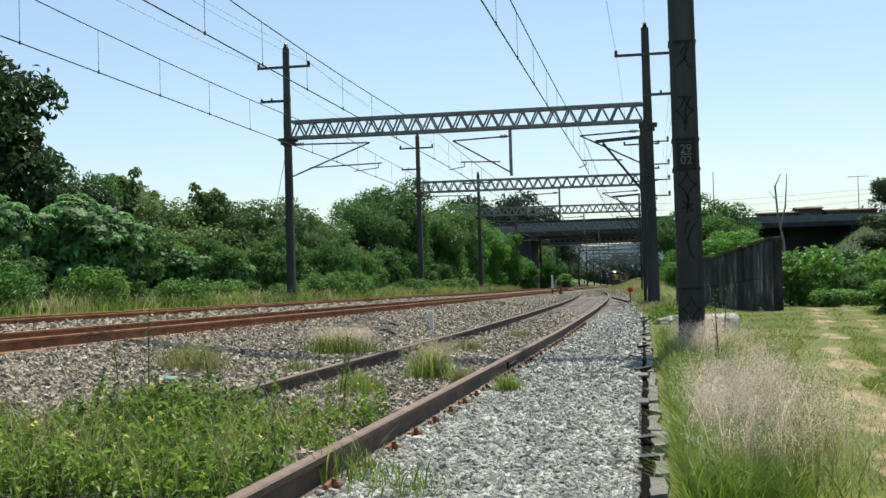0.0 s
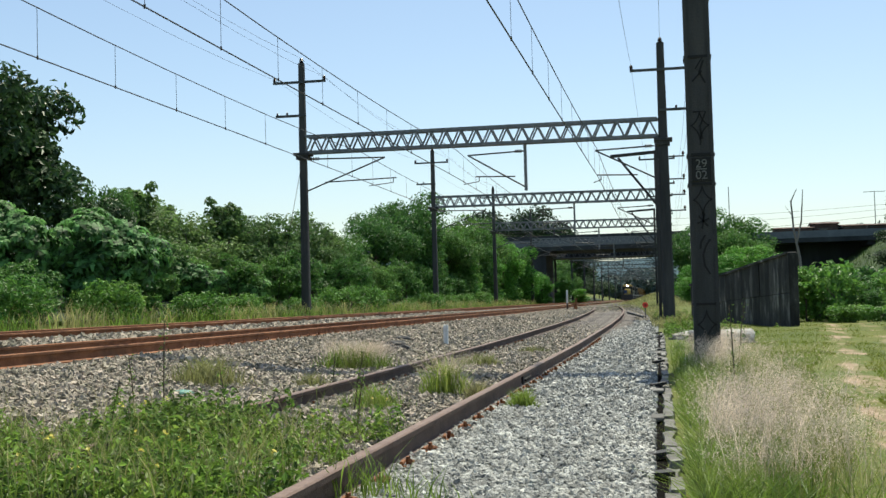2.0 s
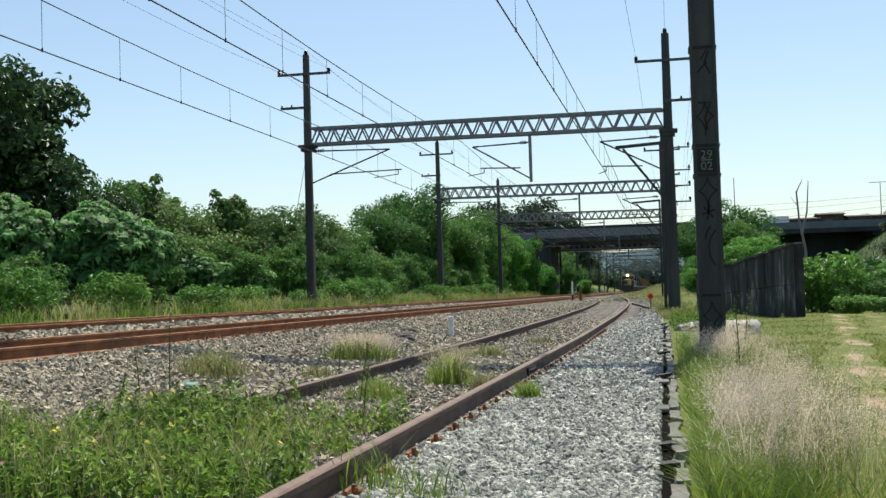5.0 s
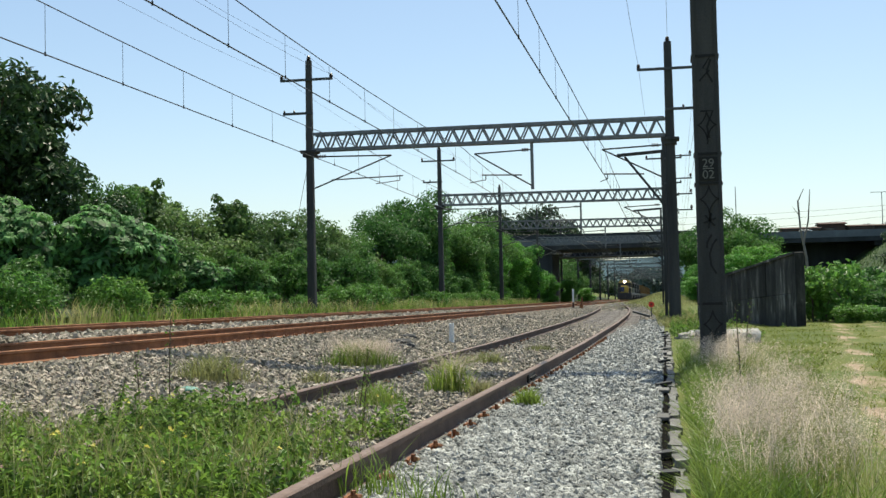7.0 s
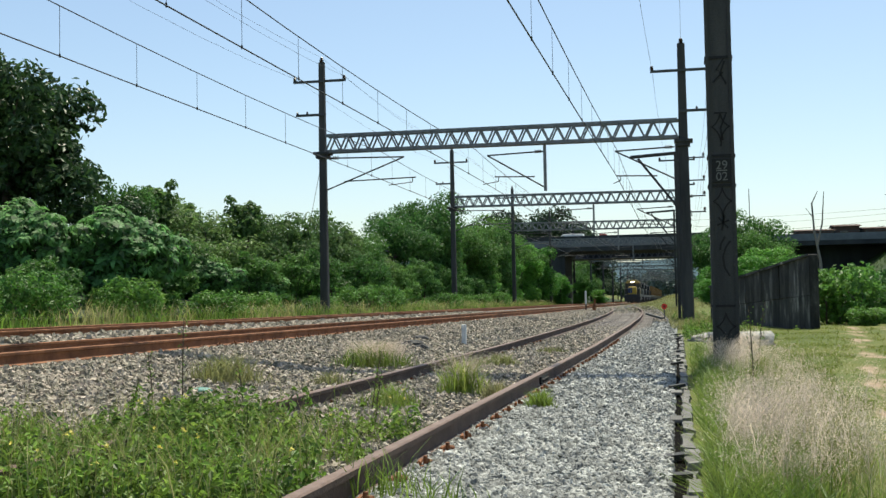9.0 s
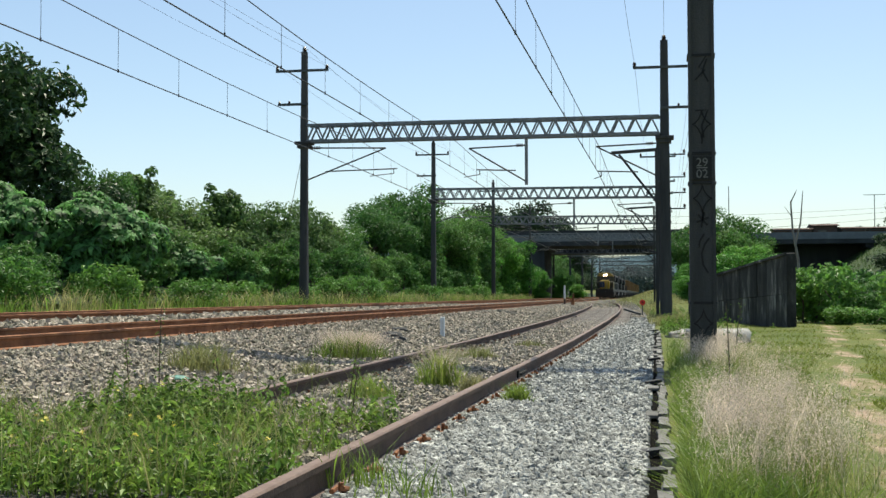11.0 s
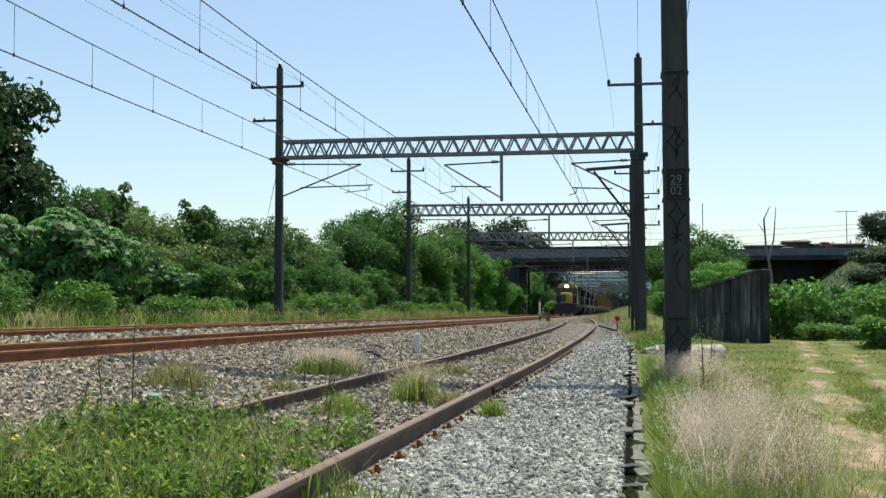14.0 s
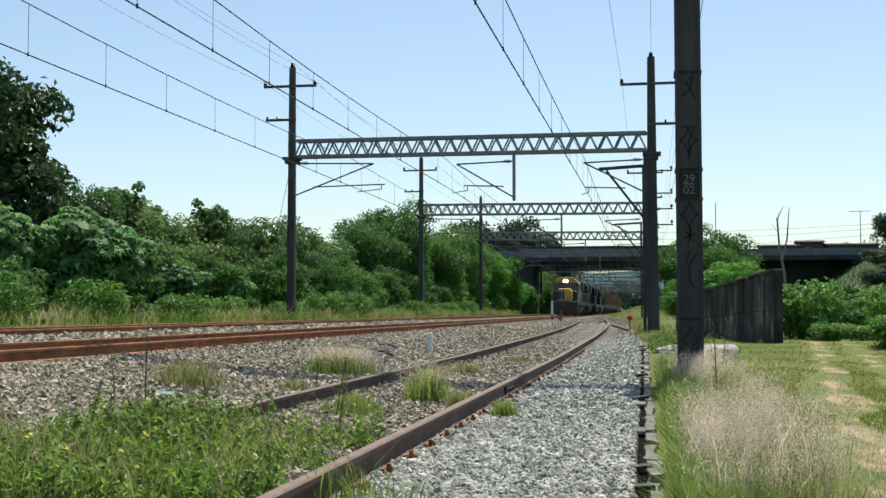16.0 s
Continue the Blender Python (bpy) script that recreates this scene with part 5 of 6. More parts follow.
stones("ballast_stones", x, y, land(x, y) + 0.02, rng.uniform(0.022, 0.05, len(x)), M_STONE_WARM, "coarse old ballast stones around the points")


# ---- grass and weeds ----
def blades(x, y, z, h, w, lean):
    """Tapered bent grass blades: five corners, three triangles each."""
    n = len(x)
    a = rng.uniform(0, 2 * np.pi, n)
    s = np.stack([np.cos(a), np.sin(a), np.zeros(n)], 1)
    b = rng.uniform(0, 2 * np.pi, n)
    ld = np.stack([np.cos(b), np.sin(b), np.zeros(n)], 1) * (lean * h * rng.uniform(0.2, 1.0, n))[:, None]
    p = np.stack([x, y, z], 1)
    up = np.array([0, 0, 1.0])
    hw = (s.T * w / 2).T
    mid = p + ld * 0.35 + up * (h * 0.6)[:, None]
    v = np.stack([p - hw, p + hw, mid - hw * 0.75, mid + hw * 0.75, p + ld + up * h[:, None]], 1)
    f = np.array([(0, 1, 3), (0, 3, 2), (2, 3, 4)])[None] + (np.arange(n) * 5)[:, None, None]
    return v.reshape(-1, 3), f.reshape(-1, 3)


def grass(name, x, y, h, w, lean, mat, label, lift=0.0, category="grass", kind="stuff"):
    v, f = blades(x, y, land(x, y) + lift, h, w, lean)
    return tagged(new(name, np_mesh(name, v, f, [mat])), label, category, kind=kind)


def patchy(x, y, s, seed):
    return np.array([noise.noise((a * s, b * s, seed)) for a, b in zip(x, y)])


# lane and verge turf
n = 70000
y = spread(n, 5.0, 45, 1.6)
x = rng.uniform(0.15, 1.0, n) * (1.2 + 0.30 * y) * 0.8
rut = np.minimum(np.abs(x - 0.36 - 0.12 * y), np.abs(x - 1.25 - 0.12 * y))
keep = (rut > 0.26 + 0.3 * patchy(x * 1.3, y * 0.4, 1.1, 2.0)) | (rng.random(n) < 0.05)
x, y = x[keep], y[keep]
grass("turf", x, y, rng.uniform(0.015, 0.055, len(x)), rng.uniform(0.003, 0.006, len(x)) * (1 + y / 25), 1.5, M_TURF, "sunlit green turf along the lane")
# rank grass by the trough
n = 9000
y = spread(n, 4.8, 22, 1.7)
x = 0.09 - 0.0072 * (y - 6) + np.abs(rng.normal(0, 0.26, n)) + 0.025 * (y - 5) * rng.random(n)
grass("rank_grass", x, y, rng.uniform(0.06, 0.24, n), rng.uniform(0.003, 0.006, n) * (1 + y / 20), 1.5, M_GRASS, "rank green grass beside the ballast edge")
n = 2200
y = spread(n, 5.2, 22, 1.5)
x = 0.25 + np.abs(rng.normal(0.15, 0.35, n)) + 0.02 * y * rng.random(n)
grass("dry_grass", x, y, rng.uniform(0.1, 0.36, n), rng.uniform(0.0015, 0.003, n) * (1 + y / 20), 1.2, M_GRASS_DRY, "straw coloured dry grass stems by the post")


def seed_heads(name, x, y, h, label, lift=0.0):
    """Airy arching panicles: a thin bent stalk that ends in a loose cloud of tiny spikelets."""
    n = len(x)
    z = land(x, y) + lift
    b = rng.normal(0.1, 1.3, n)
    side = np.stack([np.cos(b), np.sin(b), np.zeros(n)], 1) * (h * rng.uniform(0.15, 0.7, n))[:, None]
    p = np.stack([x, y, z], 1)
    up = np.array([0, 0, 1.0])

    def at(t):
        return p[:, None] + side[:, None] * (t ** 2)[:, :, None] + up * (h[:, None] * (t - 0.18 * t ** 3))[:, :, None]
    m = 44
    t = 1 - 0.42 * rng.random((n, m)) ** 0.8
    c = at(t) + rng.normal(0, 1, (n, m, 3)) * (0.010 + 0.13 * (1 - t))[:, :, None]
    q = c.reshape(-1, 3)
    grow = np.repeat(1 + y / 22, m)[:, None]
    d1, d2 = unit(len(q)) * rng.uniform(0.003, 0.008, len(q))[:, None] * grow, unit(len(q)) * 0.003 * grow
    v = [np.stack([q - d1, q + d2, q + d1], 1).reshape(-1, 3)]
    f = [np.arange(3 * len(q)).reshape(-1, 3)]
    ks = np.linspace(0, 0.95, 5)
    spine = at(np.broadcast_to(ks, (n, 5)))
    w = np.stack([-np.sin(b), np.cos(b), np.zeros(n)], 1)[:, None] * 0.0007 * (1 + y / 22)[:, None, None]
    strip = np.stack([spine - w, spine + w], 2).reshape(-1, 3)
    base = (np.arange(n) * 10)[:, None] + 3 * len(q)
    for k in range(4):
        a = base + 2 * k
        f += [np.concatenate([a, a + 1, a + 3], 1), np.concatenate([a, a + 3, a + 2], 1)]
    return tagged(new(name, np_mesh(name, np.concatenate(v + [strip]), np.concatenate(f), [M_SEED])), label, "grass", kind="stuff")


n = 2300
y = spread(n, 5.4, 20, 1.35)
x = 0.16 + np.abs(rng.normal(0.02, 0.42, n)) + 0.03 * (y - 5) * rng.random(n)
keep = (patchy(x, y, 1.1, 5.0) > -0.15 + 0.35 * (x > 1.0)) & (x < 1.7)
seed_heads("seed_grass", x[keep], y[keep], rng.uniform(0.2, 0.56, keep.sum()), "pale pinkish seeding grass along the ballast edge")

# long grass on the road embankment
n = 26000
y = rng.uniform(48, 149, n)
x = 6.5 + rng.random(n) * (5 + 0.2 * y)
grass("embankment_grass", x, y, rng.uniform(0.15, 0.55, n), rng.uniform(0.03, 0.07, n), 1.3, M_BANKGRASS, "long sunlit grass on the road embankment", 0.14)

# verge below the bank
def verge(n, seed, mat, h0, h1, label):
    y = rng.uniform(22, 130, n)
    x = -14.1 - np.abs(rng.normal(0, 1.1, n))
    keep = (patchy(x, y, 0.35, seed) + 0.25 * (-x - 14.6) + rng.uniform(-0.3, 0.3, n)) > 0.05
    x, y = x[keep], y[keep]
    return grass("verge_grass", x, y, rng.uniform(h0, h1, len(x)), rng.uniform(0.012, 0.03, len(x)), 0.9, mat, label)


verge(14000, 3.0, M_WEED, 0.12, 0.55, "long green verge grass below the bushes")
verge(8500, 8.0, M_GRASS_DRY, 0.2, 0.75, "yellowish dry verge grass below the bushes")
n = 26000
y = rng.uniform(36, 240, n)
x = np.where(y < 75, np.minimum(-0.3, siding(y)[0] + 2.0) + np.abs(rng.normal(0, 0.9, n)), rng.normal(-0.8, 1.7, n) - (y - 100) * 0.02)
grass("berm_grass", x, y, rng.uniform(0.06, 0.26, n), rng.uniform(0.012, 0.03, n), 1.0, M_GRASS_DRY, "dry grass on the low mound by the siding")
def weeds(name, x, y, h, mat, label, per=16, size=0.055, lift=0.0):
    """Broad-leaved weeds: leaves stacked round a stem."""
    n = len(x)
    z = land(x, y) + lift
    a = rng.uniform(0, 2 * np.pi, (n, per))
    t = rng.uniform(0.1, 1.0, (n, per))
    rad = rng.uniform(0.015, 0.09, (n, per)) * (1.25 - t)
    p = np.stack([x[:, None] + rad * np.cos(a), y[:, None] + rad * np.sin(a), z[:, None] + t * h[:, None]], 2).reshape(-1, 3)
    nr = np.stack([np.cos(a), np.sin(a), np.full_like(a, 1.1)], 2).reshape(-1, 3) + unit(n * per) * 0.6
    nr /= np.linalg.norm(nr, axis=1)[:, None]
    v, f = leaf_quads(p, nr, size, 0.42)
    return tagged(new(name, np_mesh(name, v, f, [mat])), label, "weeds", kind="stuff")


def weed_spots(n, seed, thr):
    y = spread(n, 4.7, 12.0, 1.7)
    x = rng.uniform(-5.6, -1.75, n)
    edge = 6.5 + 1.7 * np.exp(-((x + 3.2) / 0.45) ** 2) + 0.7 * sstep(-2.8, -2.2, x)
    soft = (edge - y) * 0.7 + 3.4 * patchy(x, y, 1.1, 1.0) + 2.6 * patchy(x, y, 2.9, seed) + 1.6 * sstep(6.4, 5.6, y) * (x < -2.2)
    keep = soft > thr
    return x[keep], y[keep]


n = 900
y = spread(n, 26, 64, 1.2)
x = np.where(y < 45, -0.1, -0.6) + np.abs(rng.normal(0, 0.8, n))
keep = patchy(x, y, 0.6, 12.0) > -0.05
x, y = x[keep], y[keep]
weeds("weeds", x, y, rng.uniform(0.08, 0.28, len(x)), M_WEED, "patchy green weeds round the foot of the portal post", per=14, size=0.075)
x, y = weed_spots(2700, 1.0, 0.7)
weeds("weeds", x, y, rng.uniform(0.07, 0.25, len(x)), M_WEED, "green broad-leaved weeds overgrowing the siding", per=18, size=0.05, lift=0.02)
x, y = weed_spots(5200, 9.0, 0.55)
grass("weed_grass", x, y, rng.uniform(0.08, 0.28, len(x)), rng.uniform(0.004, 0.009, len(x)), 0.7, M_GRASS, "thin green grass among the weeds", 0.02)
x, y = weed_spots(3000, 4.0, 0.3)
grass("weed_straw", x, y, rng.uniform(0.15, 0.42, len(x)), rng.uniform(0.003, 0.006, len(x)), 0.7, M_GRASS_DRY, "dry straw stems among the weeds", 0.02)
x, y = weed_spots(110, 6.0, 0.7)
fl = np.stack([x, y, land(x, y) + rng.uniform(0.18, 0.36, len(x))], 1)
fl = np.repeat(fl, 4, 0) + rng.normal(0, 0.006, (4 * len(fl), 3))
nr = unit(len(fl)) * 0.5 + np.array([0, -0.4, 0.8])
v, f = leaf_quads(fl, nr / np.linalg.norm(nr, axis=1)[:, None], 0.02, 0.8)
tagged(new("wildflowers", np_mesh("wildflowers", v, f, [M_FLOWER])), "tiny yellow wildflowers among the weeds", "flowers", kind="stuff")


n = 170
x, y = rng.normal(-3.0, 0.25, n), rng.normal(7.1, 0.4, n)
weeds("weeds", x, y, rng.uniform(0.14, 0.34, n), M_WEED, "taller leafy weed clump over the siding rail", per=22, size=0.055, lift=0.02)


def tuft(x, y, w, h, n, mat, label, seeds=0):
    px, py = rng.normal(x, w * 0.42, n), rng.normal(y, w * 0.38, n)
    grass("grass_tuft", px, py, rng.uniform(0.3, 1.0, n) * h * np.exp(-((px - x) / w) ** 2), rng.uniform(0.004, 0.008, n) * (1 + y / 20), 0.95, mat, label, 0.02)
    if seeds:
        sx, sy = rng.normal(x, w * 0.4, seeds), rng.normal(y, w * 0.3, seeds)
        seed_heads("seed_grass", sx, sy, rng.uniform(0.8, 1.15, seeds) * h, "pale seeding stems over a grass tuft")


tuft(-4.1, 15.3, 0.55, 0.42, 900, M_GRASS, "yellow-green seeding grass tuft beside the siding rail", 260)
tuft(-2.15, 11.4, 0.26, 0.46, 330, M_GRASS, "green-brown grass tuft between the siding rails", 60)
tuft(-1.72, 10.7, 0.16, 0.22, 350, M_GRASS_DRY, "low tuft against the near siding rail")
tuft(-1.22, 9.9, 0.13, 0.2, 420, M_GRASS, "small bright green tuft in the pale ballast")
tuft(-2.5, 9.9, 0.34, 0.24, 330, M_GRASS, "short green tuft between the siding rails")
tuft(-2.6, 16.5, 0.35, 0.2, 350, M_GRASS_DRY, "sparse dry tuft between the siding rails")
tuft(-2.3, 20.5, 0.35, 0.13, 200, M_GRASS_DRY, "low sparse tuft between the siding rails")
tuft(-1.42, 5.35, 0.3, 0.3, 110, M_GRASS, "long green grass blades arching by the near rail")
tuft(-1.1, 5.05, 0.3, 0.22, 90, M_GRASS, "green grass blades at the edge of the ballast")
tuft(-4.75, 11.8, 0.45, 0.36, 700, M_GRASS_DRY, "thin dry tuft in the brown ballast")
tuft(-3.75, 12.2, 0.26, 0.2, 160, M_GRASS_DRY, "small weed tuft outside the siding rail")

for x, y, h, lean in ((-4.15, 9.3, 0.78, 0.02), (-4.55, 9.6, 0.45, -0.05), (-2.6, 9.6, 0.5, 0.1), (-3.75, 13.0, 0.35, 0.03), (-2.25, 8.4, 0.42, 0.06), (0.85, 15.5, 0.9, 0.12), (0.55, 10.5, 0.85, -0.03),
                      (-3.6, 7.2, 0.4, 0.08), (-3.2, 8.3, 0.45, -0.06)):
    e = empty("weed_stalk", "thin dark dry weed stalk with short twigs", "weed stalk", "weed stalks", at=pose(x, y, float(land(x, y))))
    bm = bmesh.new()
    tube(bm, (0, 0, -0.03), (lean * 0.5, 0, h * 0.6), 0.006, 0.005, 5)
    tube(bm, (lean * 0.5, 0, h * 0.6), (lean, 0, h), 0.005, 0.002, 5)
    stem = part("stem", bm, M_TWIG, e)
    for k in range(12):
        t = random.uniform(0.3, 1.0)
        a = random.uniform(0, 6.28)
        c = Vector((lean * t, 0, h * t))
        bm = bmesh.new()
        tube(bm, c, c + Vector((math.cos(a) * 0.06, math.sin(a) * 0.06, 0.05)) * (1.4 - t), 0.003, 0.001, 4)
        part("twig", bm, M_TWIG, stem)
    p = np.array([(lean * t, 0, h * t) for t in rng.uniform(0.25, 1.0, 40)]) + rng.normal(0, 0.025, (40, 3))
    v, f = leaf_quads(p, unit(40), 0.03, 0.5)
    o = new("leaves", np_mesh("leaves", v, f, [M_WEED]))
    o.parent = e


# ---- train ----
def wheelset(parent, y, r):
    bm = bmesh.new()
    for s in (-1, 1):
        tube(bm, (s * 0.84, 0, 0), (s * 0.97, 0, 0), r, n=20)
        tube(bm, (s * 0.80, 0, 0), (s * 0.84, 0, 0), r + 0.03, n=20)
        for k in range(6):
            a = math.pi * k / 3
            tube(bm, (s * 0.972, 0, 0), (s * 0.972, r * 0.8 * math.cos(a), r * 0.8 * math.sin(a)), 0.03, n=4)
    tube(bm, (-0.84, 0, 0), (0.84, 0, 0), 0.09, n=8)
    w = part("wheelset", bm, M_LDARK, parent)
    w.matrix_basis = pose(0, y, r)
    return w


def bogie_frame(parent, y0, y1):
    bm = bmesh.new()
    for s in (-1, 1):
        prism(bm, [(y0, 0.55), (y0 + 0.3, 0.42), (y1 - 0.3, 0.42), (y1, 0.55), (y1, 0.85), (y1 - 0.4, 0.95), (y0 + 0.4, 0.95), (y0, 0.85)],
              "x", s * 1.0 if s > 0 else -1.22, 1.22 if s > 0 else -1.0)
        k = y0 + 0.5
        while k < y1:
            tube(bm, (s * 1.2, k, 0.5), (s * 1.3, k, 0.5), 0.16, n=10)
            k += 1.6
    part("bogie", bm, M_LDARK, parent)


def locomotive(nose_mat, cab_mat, hood_mat, lower_mat, label, lamps):
    """Hood-unit diesel; front at y=0, running towards -y; z=0 is the rail top."""
    e = empty("locomotive", label, "locomotive", "locomotives")
    bm = bmesh.new()
    box(bm, -1.4, 1.4, 0.35, 18.6, 1.0, 1.42)
    box(bm, -1.4, 1.4, 0.30, 0.42, 0.55, 1.42)
    part("underframe", bm, M_LDARK, e, bevel=0.03)
    bm = bmesh.new()
    prism(bm, [(-1.4, 0.22), (1.4, 0.22), (1.45, 0.9), (-1.45, 0.9)], "y", 0.12, 0.32)
    part("pilot", bm, M_LDARK, e, "snow plough pilot")
    bm = bmesh.new()
    prism(bm, [(-0.78, 1.42), (0.78, 1.42), (0.78, 2.45), (0.58, 2.7), (-0.58, 2.7), (-0.78, 2.45)], "y", 0.75, 2.4)
    nose = part("nose", bm, nose_mat, e, "yellow low nose", bevel=0.05)
    bm = bmesh.new()
    box(bm, -0.785, -0.02, 0.738, 0.75, 1.62, 2.5)
    part("nose_stripe", bm, lower_mat, nose)
    bm = bmesh.new()
    box(bm, -1.36, 1.36, 2.385, 2.398, 1.45, 3.28)
    part("cab_front", bm, M_LDARK, e, "dark painted cab front")
    bm = bmesh.new()
    prism(bm, [(-1.36, 1.42), (1.36, 1.42), (1.36, 3.3), (0.95, 3.74), (0.4, 3.84), (-0.4, 3.84), (-0.95, 3.74), (-1.36, 3.3)], "y", 2.4, 4.7)
    cab = part("cab", bm, cab_mat, e, bevel=0.03)
    for x0, x1 in ((-1.26, -0.82), (-0.72, -0.06), (0.06, 0.72), (0.82, 1.26)):
        bm = bmesh.new()
        box(bm, x0, x1, 2.36, 2.384, 2.75 if abs(x0) < 0.75 else 2.5, 3.22)
        part("windscreen", bm, M_GLASS, cab)
    for s in (-1, 1):
        for y0 in (2.65, 3.65):
            bm = bmesh.new()
            box(bm, s * 1.36 - 0.015, s * 1.36 + 0.015, y0, y0 + 0.8, 2.5, 3.2)
            part("side_window", bm, M_GLASS, cab)
    bm = bmesh.new()
    box(bm, -0.4, 0.4, 2.24, 2.42, 3.30, 3.62)
    part("headlight_housing", bm, M_LDARK, e, bevel=0.03)
    if lamps:
        for x in (-0.13, 0.13):
            bm = bmesh.new()
            tube(bm, (x, 2.215, 3.46), (x, 2.24, 3.46), 0.12, n=14)
            part("headlight", bm, M_LAMP, e, "lit warm white headlight")
        for x in (-0.9, 0.9):
            bm = bmesh.new()
            tube(bm, (x, 0.28, 1.55), (x, 0.36, 1.55), 0.1, n=12)
            part("ditch_light", bm, M_GLASS, e)
    # long hood with its doors, radiator and fans
    bm = bmesh.new()
    prism(bm, [(-0.9, 1.42), (0.9, 1.42), (0.9, 3.45), (0.6, 3.72), (-0.6, 3.72), (-0.9, 3.45)], "y", 4.72, 17.6)
    hood = part("long_hood", bm, hood_mat, e, bevel=0.02)
    for s in (-1, 1):
        for k in range(13):
            y = 5.0 + k * 0.86
            bm = bmesh.new()
            box(bm, s * 0.9 - 0.02, s * 0.9 + 0.02, y, y + 0.78, 1.55, 3.1)
            part("hood_door", bm, hood_mat if k % 4 else M_LGREY, hood, bevel=0.008)
        bm = bmesh.new()
        box(bm, s * 1.0 - 0.12, s * 1.0 + 0.12, 14.6, 17.5, 2.7, 3.6)
        part("radiator", bm, M_LDARK, hood)
    for y in (9.0, 14.9, 16.4):
        bm = bmesh.new()
        tube(bm, (0, y, 3.7), (0, y, 3.84), 0.55, n=18)
        part("roof_fan", bm, M_LDARK, hood)
    bm = bmesh.new()
    tube(bm, (0, 10.8, 3.7), (0, 10.8, 3.98), 0.28, n=12)
    part("exhaust_stack", bm, M_LDARK, hood)
    bm = bmesh.new()
    prism(bm, [(-1.3, 0.95), (-1.3, 0.5), (-1.0, 0.25), (1.0, 0.25), (1.3, 0.5), (1.3, 0.95)], "y", 6.4, 11.6)
    part("fuel_tank", bm, M_LDARK, e, bevel=0.03)
    for s in (-1, 1):
        bm = bmesh.new()
        for k in range(9):
            y = 5.0 + k * 1.55
            tube(bm, (s * 1.43, y, 1.42), (s * 1.43, y, 2.35), 0.02, n=5)
        tube(bm, (s * 1.43, 5.0, 2.35), (s * 1.43, 17.4, 2.35), 0.02, n=5)
        part("handrail", bm, M_LGREY if lamps else M_LDARK, e)
        bm = bmesh.new()
        for k in range(4):
            box(bm, s * 1.1, s * 1.48, 0.40 + 0.02 * k, 0.75, 0.45 + 0.25 * k, 0.48 + 0.25 * k)
        part("steps", bm, M_LDARK, e)
        bm = bmesh.new()
        tube(bm, (s * 1.40, 0.40, 1.42), (s * 1.40, 0.40, 2.4), 0.025, n=5)
        tube(bm, (s * 1.40, 0.40, 2.4), (s * 0.3, 0.40, 2.4), 0.025, n=5)
        tube(bm, (s * 0.3, 0.40, 2.4), (s * 0.3, 0.40, 1.42), 0.025, n=5)
        part("end_rail", bm, M_LGREY, e)
    bm = bmesh.new()
    tube(bm, (0, -0.25, 0.88), (0, 0.3, 0.88), 0.13, n=8)
    box(bm, -0.14, 0.14, -0.35, -0.1, 0.72, 1.05)
    part("coupler", bm, M_LDARK, e, bevel=0.02)
    bogie_frame(e, 1.4, 5.6)
    bogie_frame(e, 12.9, 17.1)
    e.scale = (0.9, 1.0, 1.0)
    sets = [wheelset(e, y, 0.5) for y in (1.9, 3.5, 5.1, 13.4, 15.0, 16.6)]
    return e, sets


def hopper_wagon():
    e = empty("hopper_wagon", "ochre painted steel hopper wagon with ribbed sides", "wagon", "hopper wagons")
    bm = bmesh.new()
    prism(bm, [(-1.4, 1.5), (1.4, 1.5), (1.5, 1.7), (1.5, 3.6), (-1.5, 3.6), (-1.5, 1.7)], "y", 0.8, 12.6)
    part("body", bm, M_WAGON, e, bevel=0.02)
    for s in (-1, 1):
        for k in range(11):
            bm = bmesh.new()
            y = 1.0 + k * 1.12
            box(bm, s * 1.5 - 0.06, s * 1.5 + 0.06, y, y + 0.12, 1.6, 3.58)
            part("rib", bm, M_WAGON, e)
    bm = bmesh.new()
    box(bm, -1.3, 1.3, 0.2, 13.2, 1.05, 1.5)
    part("underframe", bm, M_LDARK, e)
    for y in (1.2, 10.2):
        bogie_frame(e, y, y + 2.2)
        for k in (0.35, 1.85):
            wheelset(e, y + k, 0.45)
    return e


LOCO_1, SETS_1 = locomotive(M_YELLOW, M_CABYEL, M_LGREY, M_BLUE, "yellow and grey diesel locomotive with lit headlights", True)
LOCO_2, SETS_2 = locomotive(M_LDARK, M_LDARK, M_LDARK, M_BLUE, "dark trailing diesel locomotive with pale door panels", False)
LOCO_3 = copy_thing(LOCO_2, pose(0, 0, 0))
LOCO_4 = copy_thing(LOCO_2, pose(0, 0, 0))
SETS_3 = [c for c in (*LOCO_3.children, *LOCO_4.children) if c.name.startswith("wheelset")]
WAGON = hopper_wagon()
WAGONS = [WAGON] + [copy_thing(WAGON, pose(0, 0, 0)) for _ in range(9)]


# ---- road vehicles ----
def wheels(e, spots, r):
    for x, y in spots:
        bm = bmesh.new()
        tube(bm, (x, y - 0.1, r), (x, y + 0.1, r), r, n=16)
        w = part("wheel", bm, M_TYRE, e)
        bm = bmesh.new()
        tube(bm, (x, y - 0.11, r), (x, y + 0.11, r), r * 0.55, n=12)
        part("rim", bm, M_GALV, w)


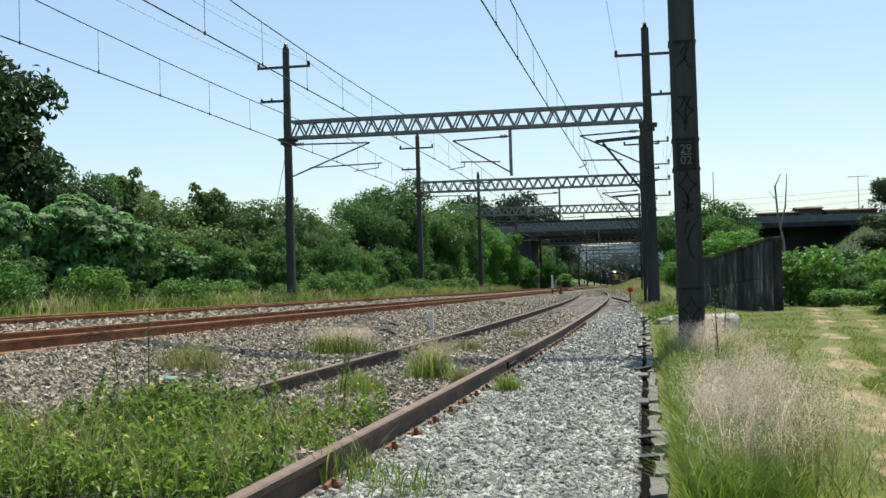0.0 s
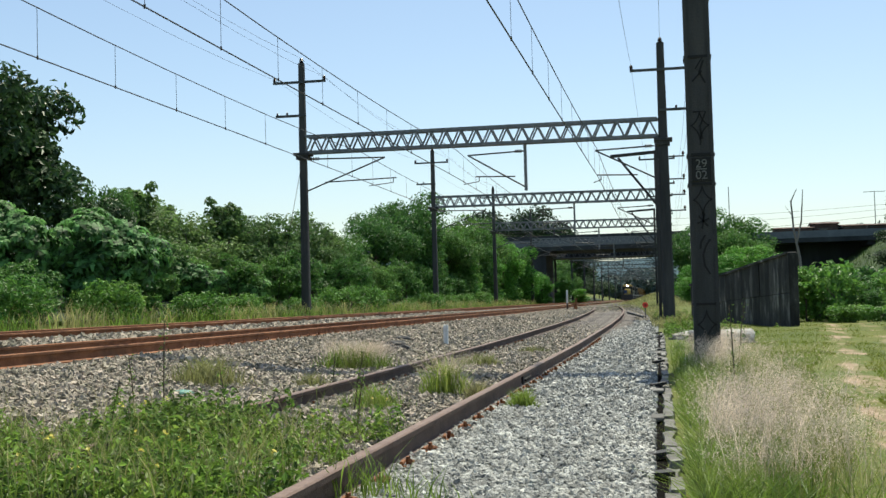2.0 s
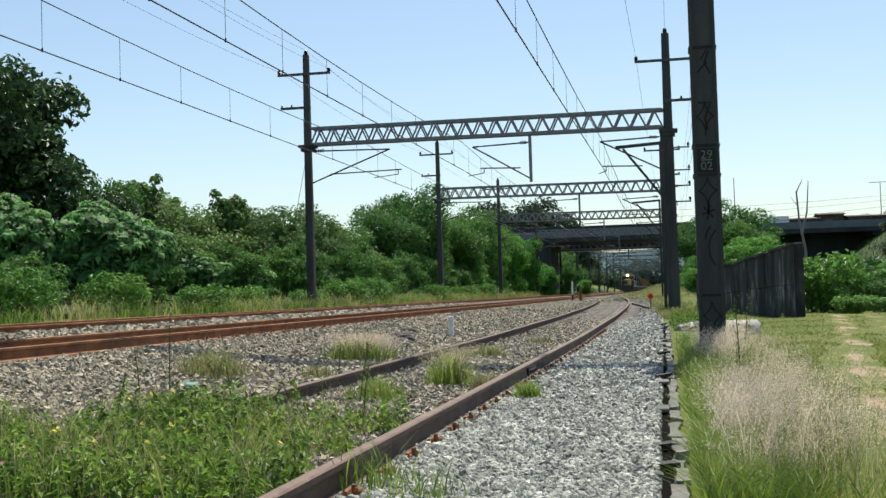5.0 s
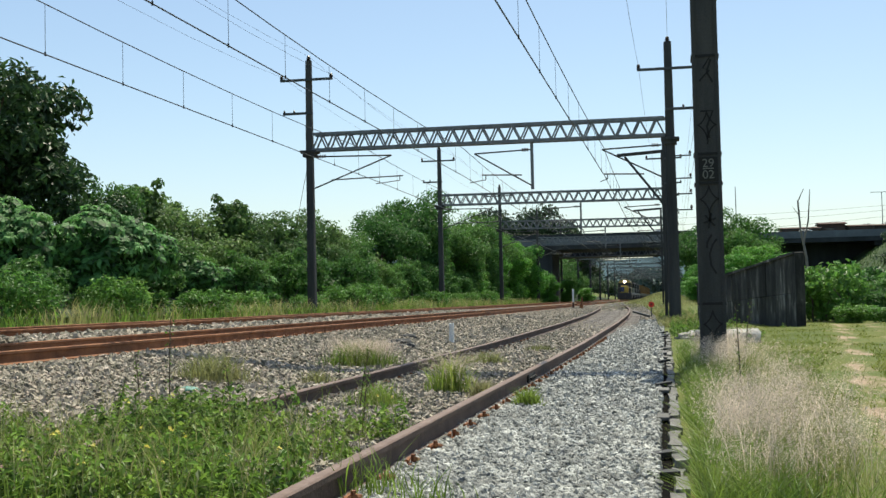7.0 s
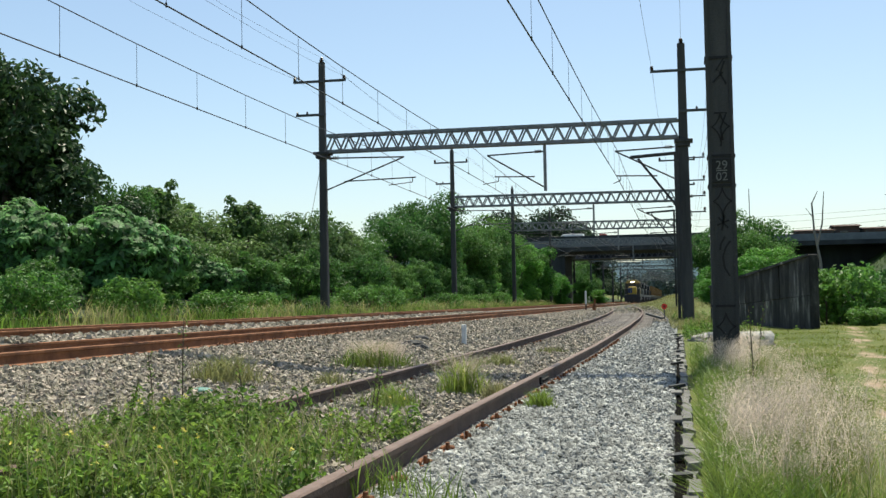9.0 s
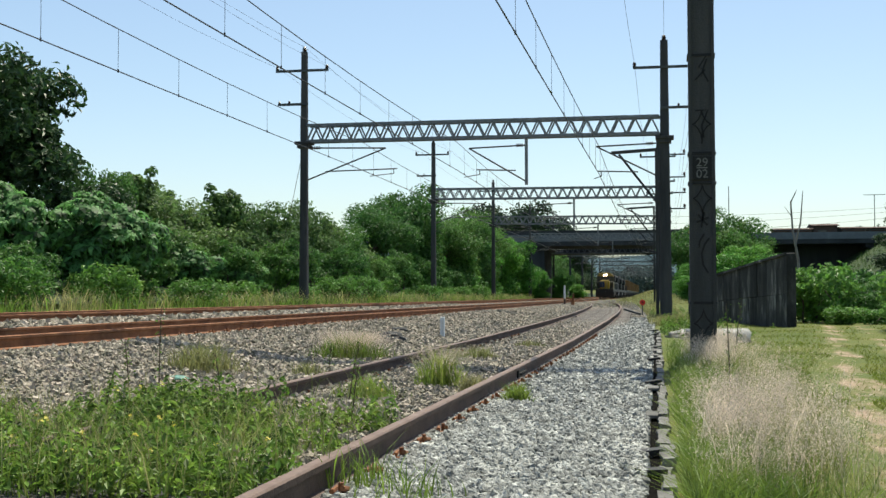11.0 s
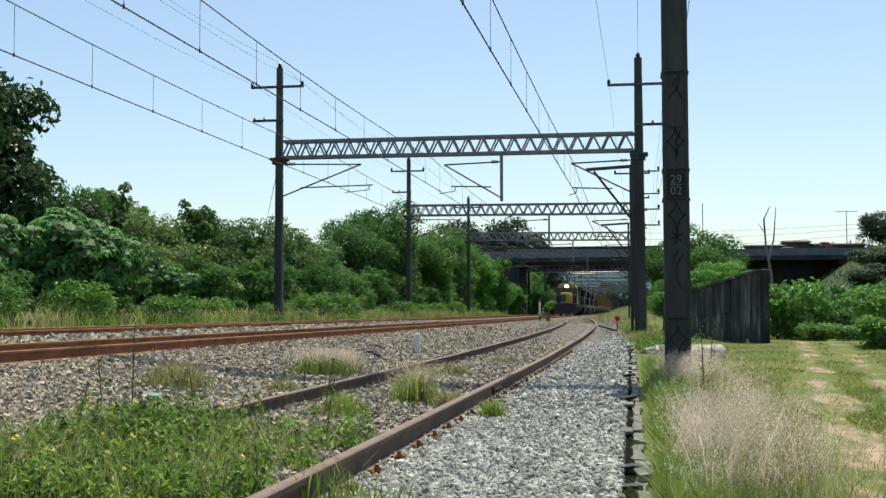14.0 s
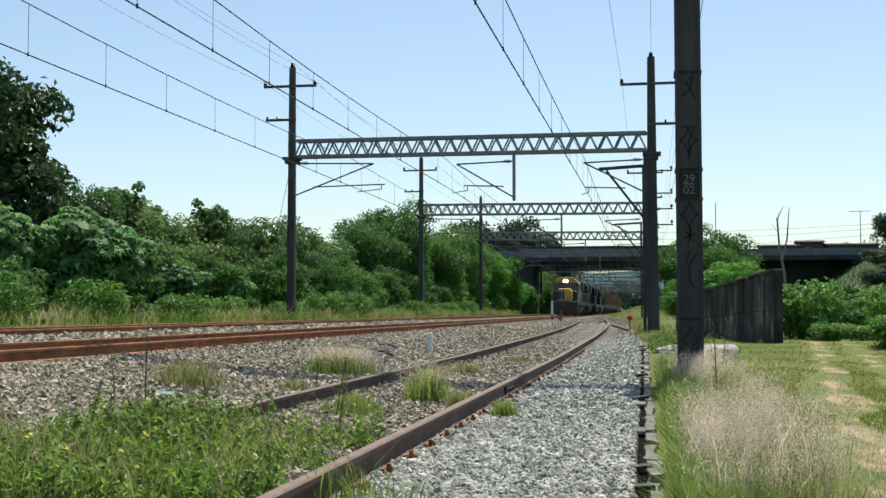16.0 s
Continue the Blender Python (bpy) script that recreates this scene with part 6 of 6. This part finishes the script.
def car(mat, label, kind="car"):
    """Heading +x; origin on the road."""
    e = empty(kind, label, kind)
    bm = bmesh.new()
    if kind == "van":
        prof = [(-2.6, 0.35), (2.5, 0.35), (2.6, 0.9), (2.35, 1.15), (1.7, 1.95), (1.2, 2.2), (-2.5, 2.2), (-2.65, 1.9)]
        glass = [(1.0, 1.25), (2.05, 1.25), (1.55, 1.9), (1.0, 1.95)]
    else:
        prof = [(-2.0, 0.3), (2.0, 0.3), (2.1, 0.7), (1.1, 0.92), (0.5, 1.42), (-0.9, 1.45), (-1.7, 1.0), (-2.1, 0.95)]
        glass = [(-1.35, 0.98), (0.85, 0.98), (0.4, 1.36), (-0.85, 1.38)]
    k = 0.68 if kind == "van" else 0.82
    prof, glass = [(a * k, c * 0.9) for a, c in prof], [(a * k, c * 0.9) for a, c in glass]
    prism(bm, prof, "y", -0.85, 0.85)
    body = part("body", bm, mat, e, bevel=0.05)
    for s in (-1, 1):
        bm = bmesh.new()
        prism(bm, glass, "y", s * 0.855 - 0.01, s * 0.855 + 0.01)
        part("window", bm, M_GLASS, body)
    wheels(e, [(x, s * 0.75) for x in (-1.05, 1.1) for s in (-1, 1)], 0.32)
    return e


def flatbed():
    e = empty("truck", "red cab flatbed truck with a long dark load bed", "truck")
    bm = bmesh.new()
    prism(bm, [(2.6, 0.5), (4.5, 0.5), (4.6, 1.3), (3.9, 1.4), (3.5, 2.1), (2.6, 2.15)], "y", -1.1, 1.1)
    part("cab", bm, M_TRUCKRED, e, bevel=0.05)
    bm = bmesh.new()
    box(bm, -5.0, 2.4, -1.2, 1.2, 0.85, 1.1)
    for x in np.arange(-4.9, 2.4, 0.8):
        box(bm, x, x + 0.7, -1.2, -1.15, 1.1, 1.55)
        box(bm, x, x + 0.7, 1.15, 1.2, 1.1, 1.55)
    part("load_bed", bm, M_LDARK, e)
    wheels(e, [(x, s * 0.95) for x in (-3.8, -2.7, 3.5) for s in (-1, 1)], 0.48)
    return e


VAN = car(M_WHITE, "white panel van crossing the road bridge", "van")
HATCH = car(M_WHITE, "white hatchback crossing the road bridge")
SALOON = car(M_CAR, "dark grey saloon crossing the road bridge")
TRUCK = flatbed()


# ---- what moves ----
TRAIN_SPEED, TRAIN_Y0 = 11.8, 304.8


def motions():
    def run(ob, offset):
        rows = []
        for k in range(17):
            y = TRAIN_Y0 + offset - TRAIN_SPEED * k
            x0, x1 = MAIN_X + float(bend(y)), MAIN_X + float(bend(y + 16))
            rows.append((float(k), pose(x0, y, MAIN_Z, 0, 0, math.degrees(math.atan2(x0 - x1, 16)))))
        walk(ob, rows)
    run(LOCO_1, 0.0)
    run(LOCO_2, 19.2)
    run(LOCO_3, 38.4)
    run(LOCO_4, 57.6)
    for i, w in enumerate(WAGONS):
        run(w, 76.8 + 13.6 * i)
    for s in SETS_1 + SETS_2 + SETS_3:
        at = s.matrix_basis.translation.copy()
        turn = math.degrees(TRAIN_SPEED / 0.5)
        n = 288
        # wheels roll towards -y
        walk(s, [(16.0 * k / n, pose(at.x, at.y, at.z, (turn * 16.0 * k / n) % 360)) for k in range(n + 1)])
    for ob, x0, t0, v, y in ((VAN, 26.3, 3.0, -6.8, 153.3), (HATCH, 20.4, 6.5, -8.6, 153.3), (SALOON, 27.5, 12.5, -6.2, 153.3), (TRUCK, 6.8, 12.0, 6.8, 157.5)):
        rz = 0 if v > 0 else 180
        walk(ob, [(t, pose(x0 + v * (t - t0), y, ROAD_Z, 0, 0, rz)) for t in (0.0, 8.0, 16.0)])


motions()
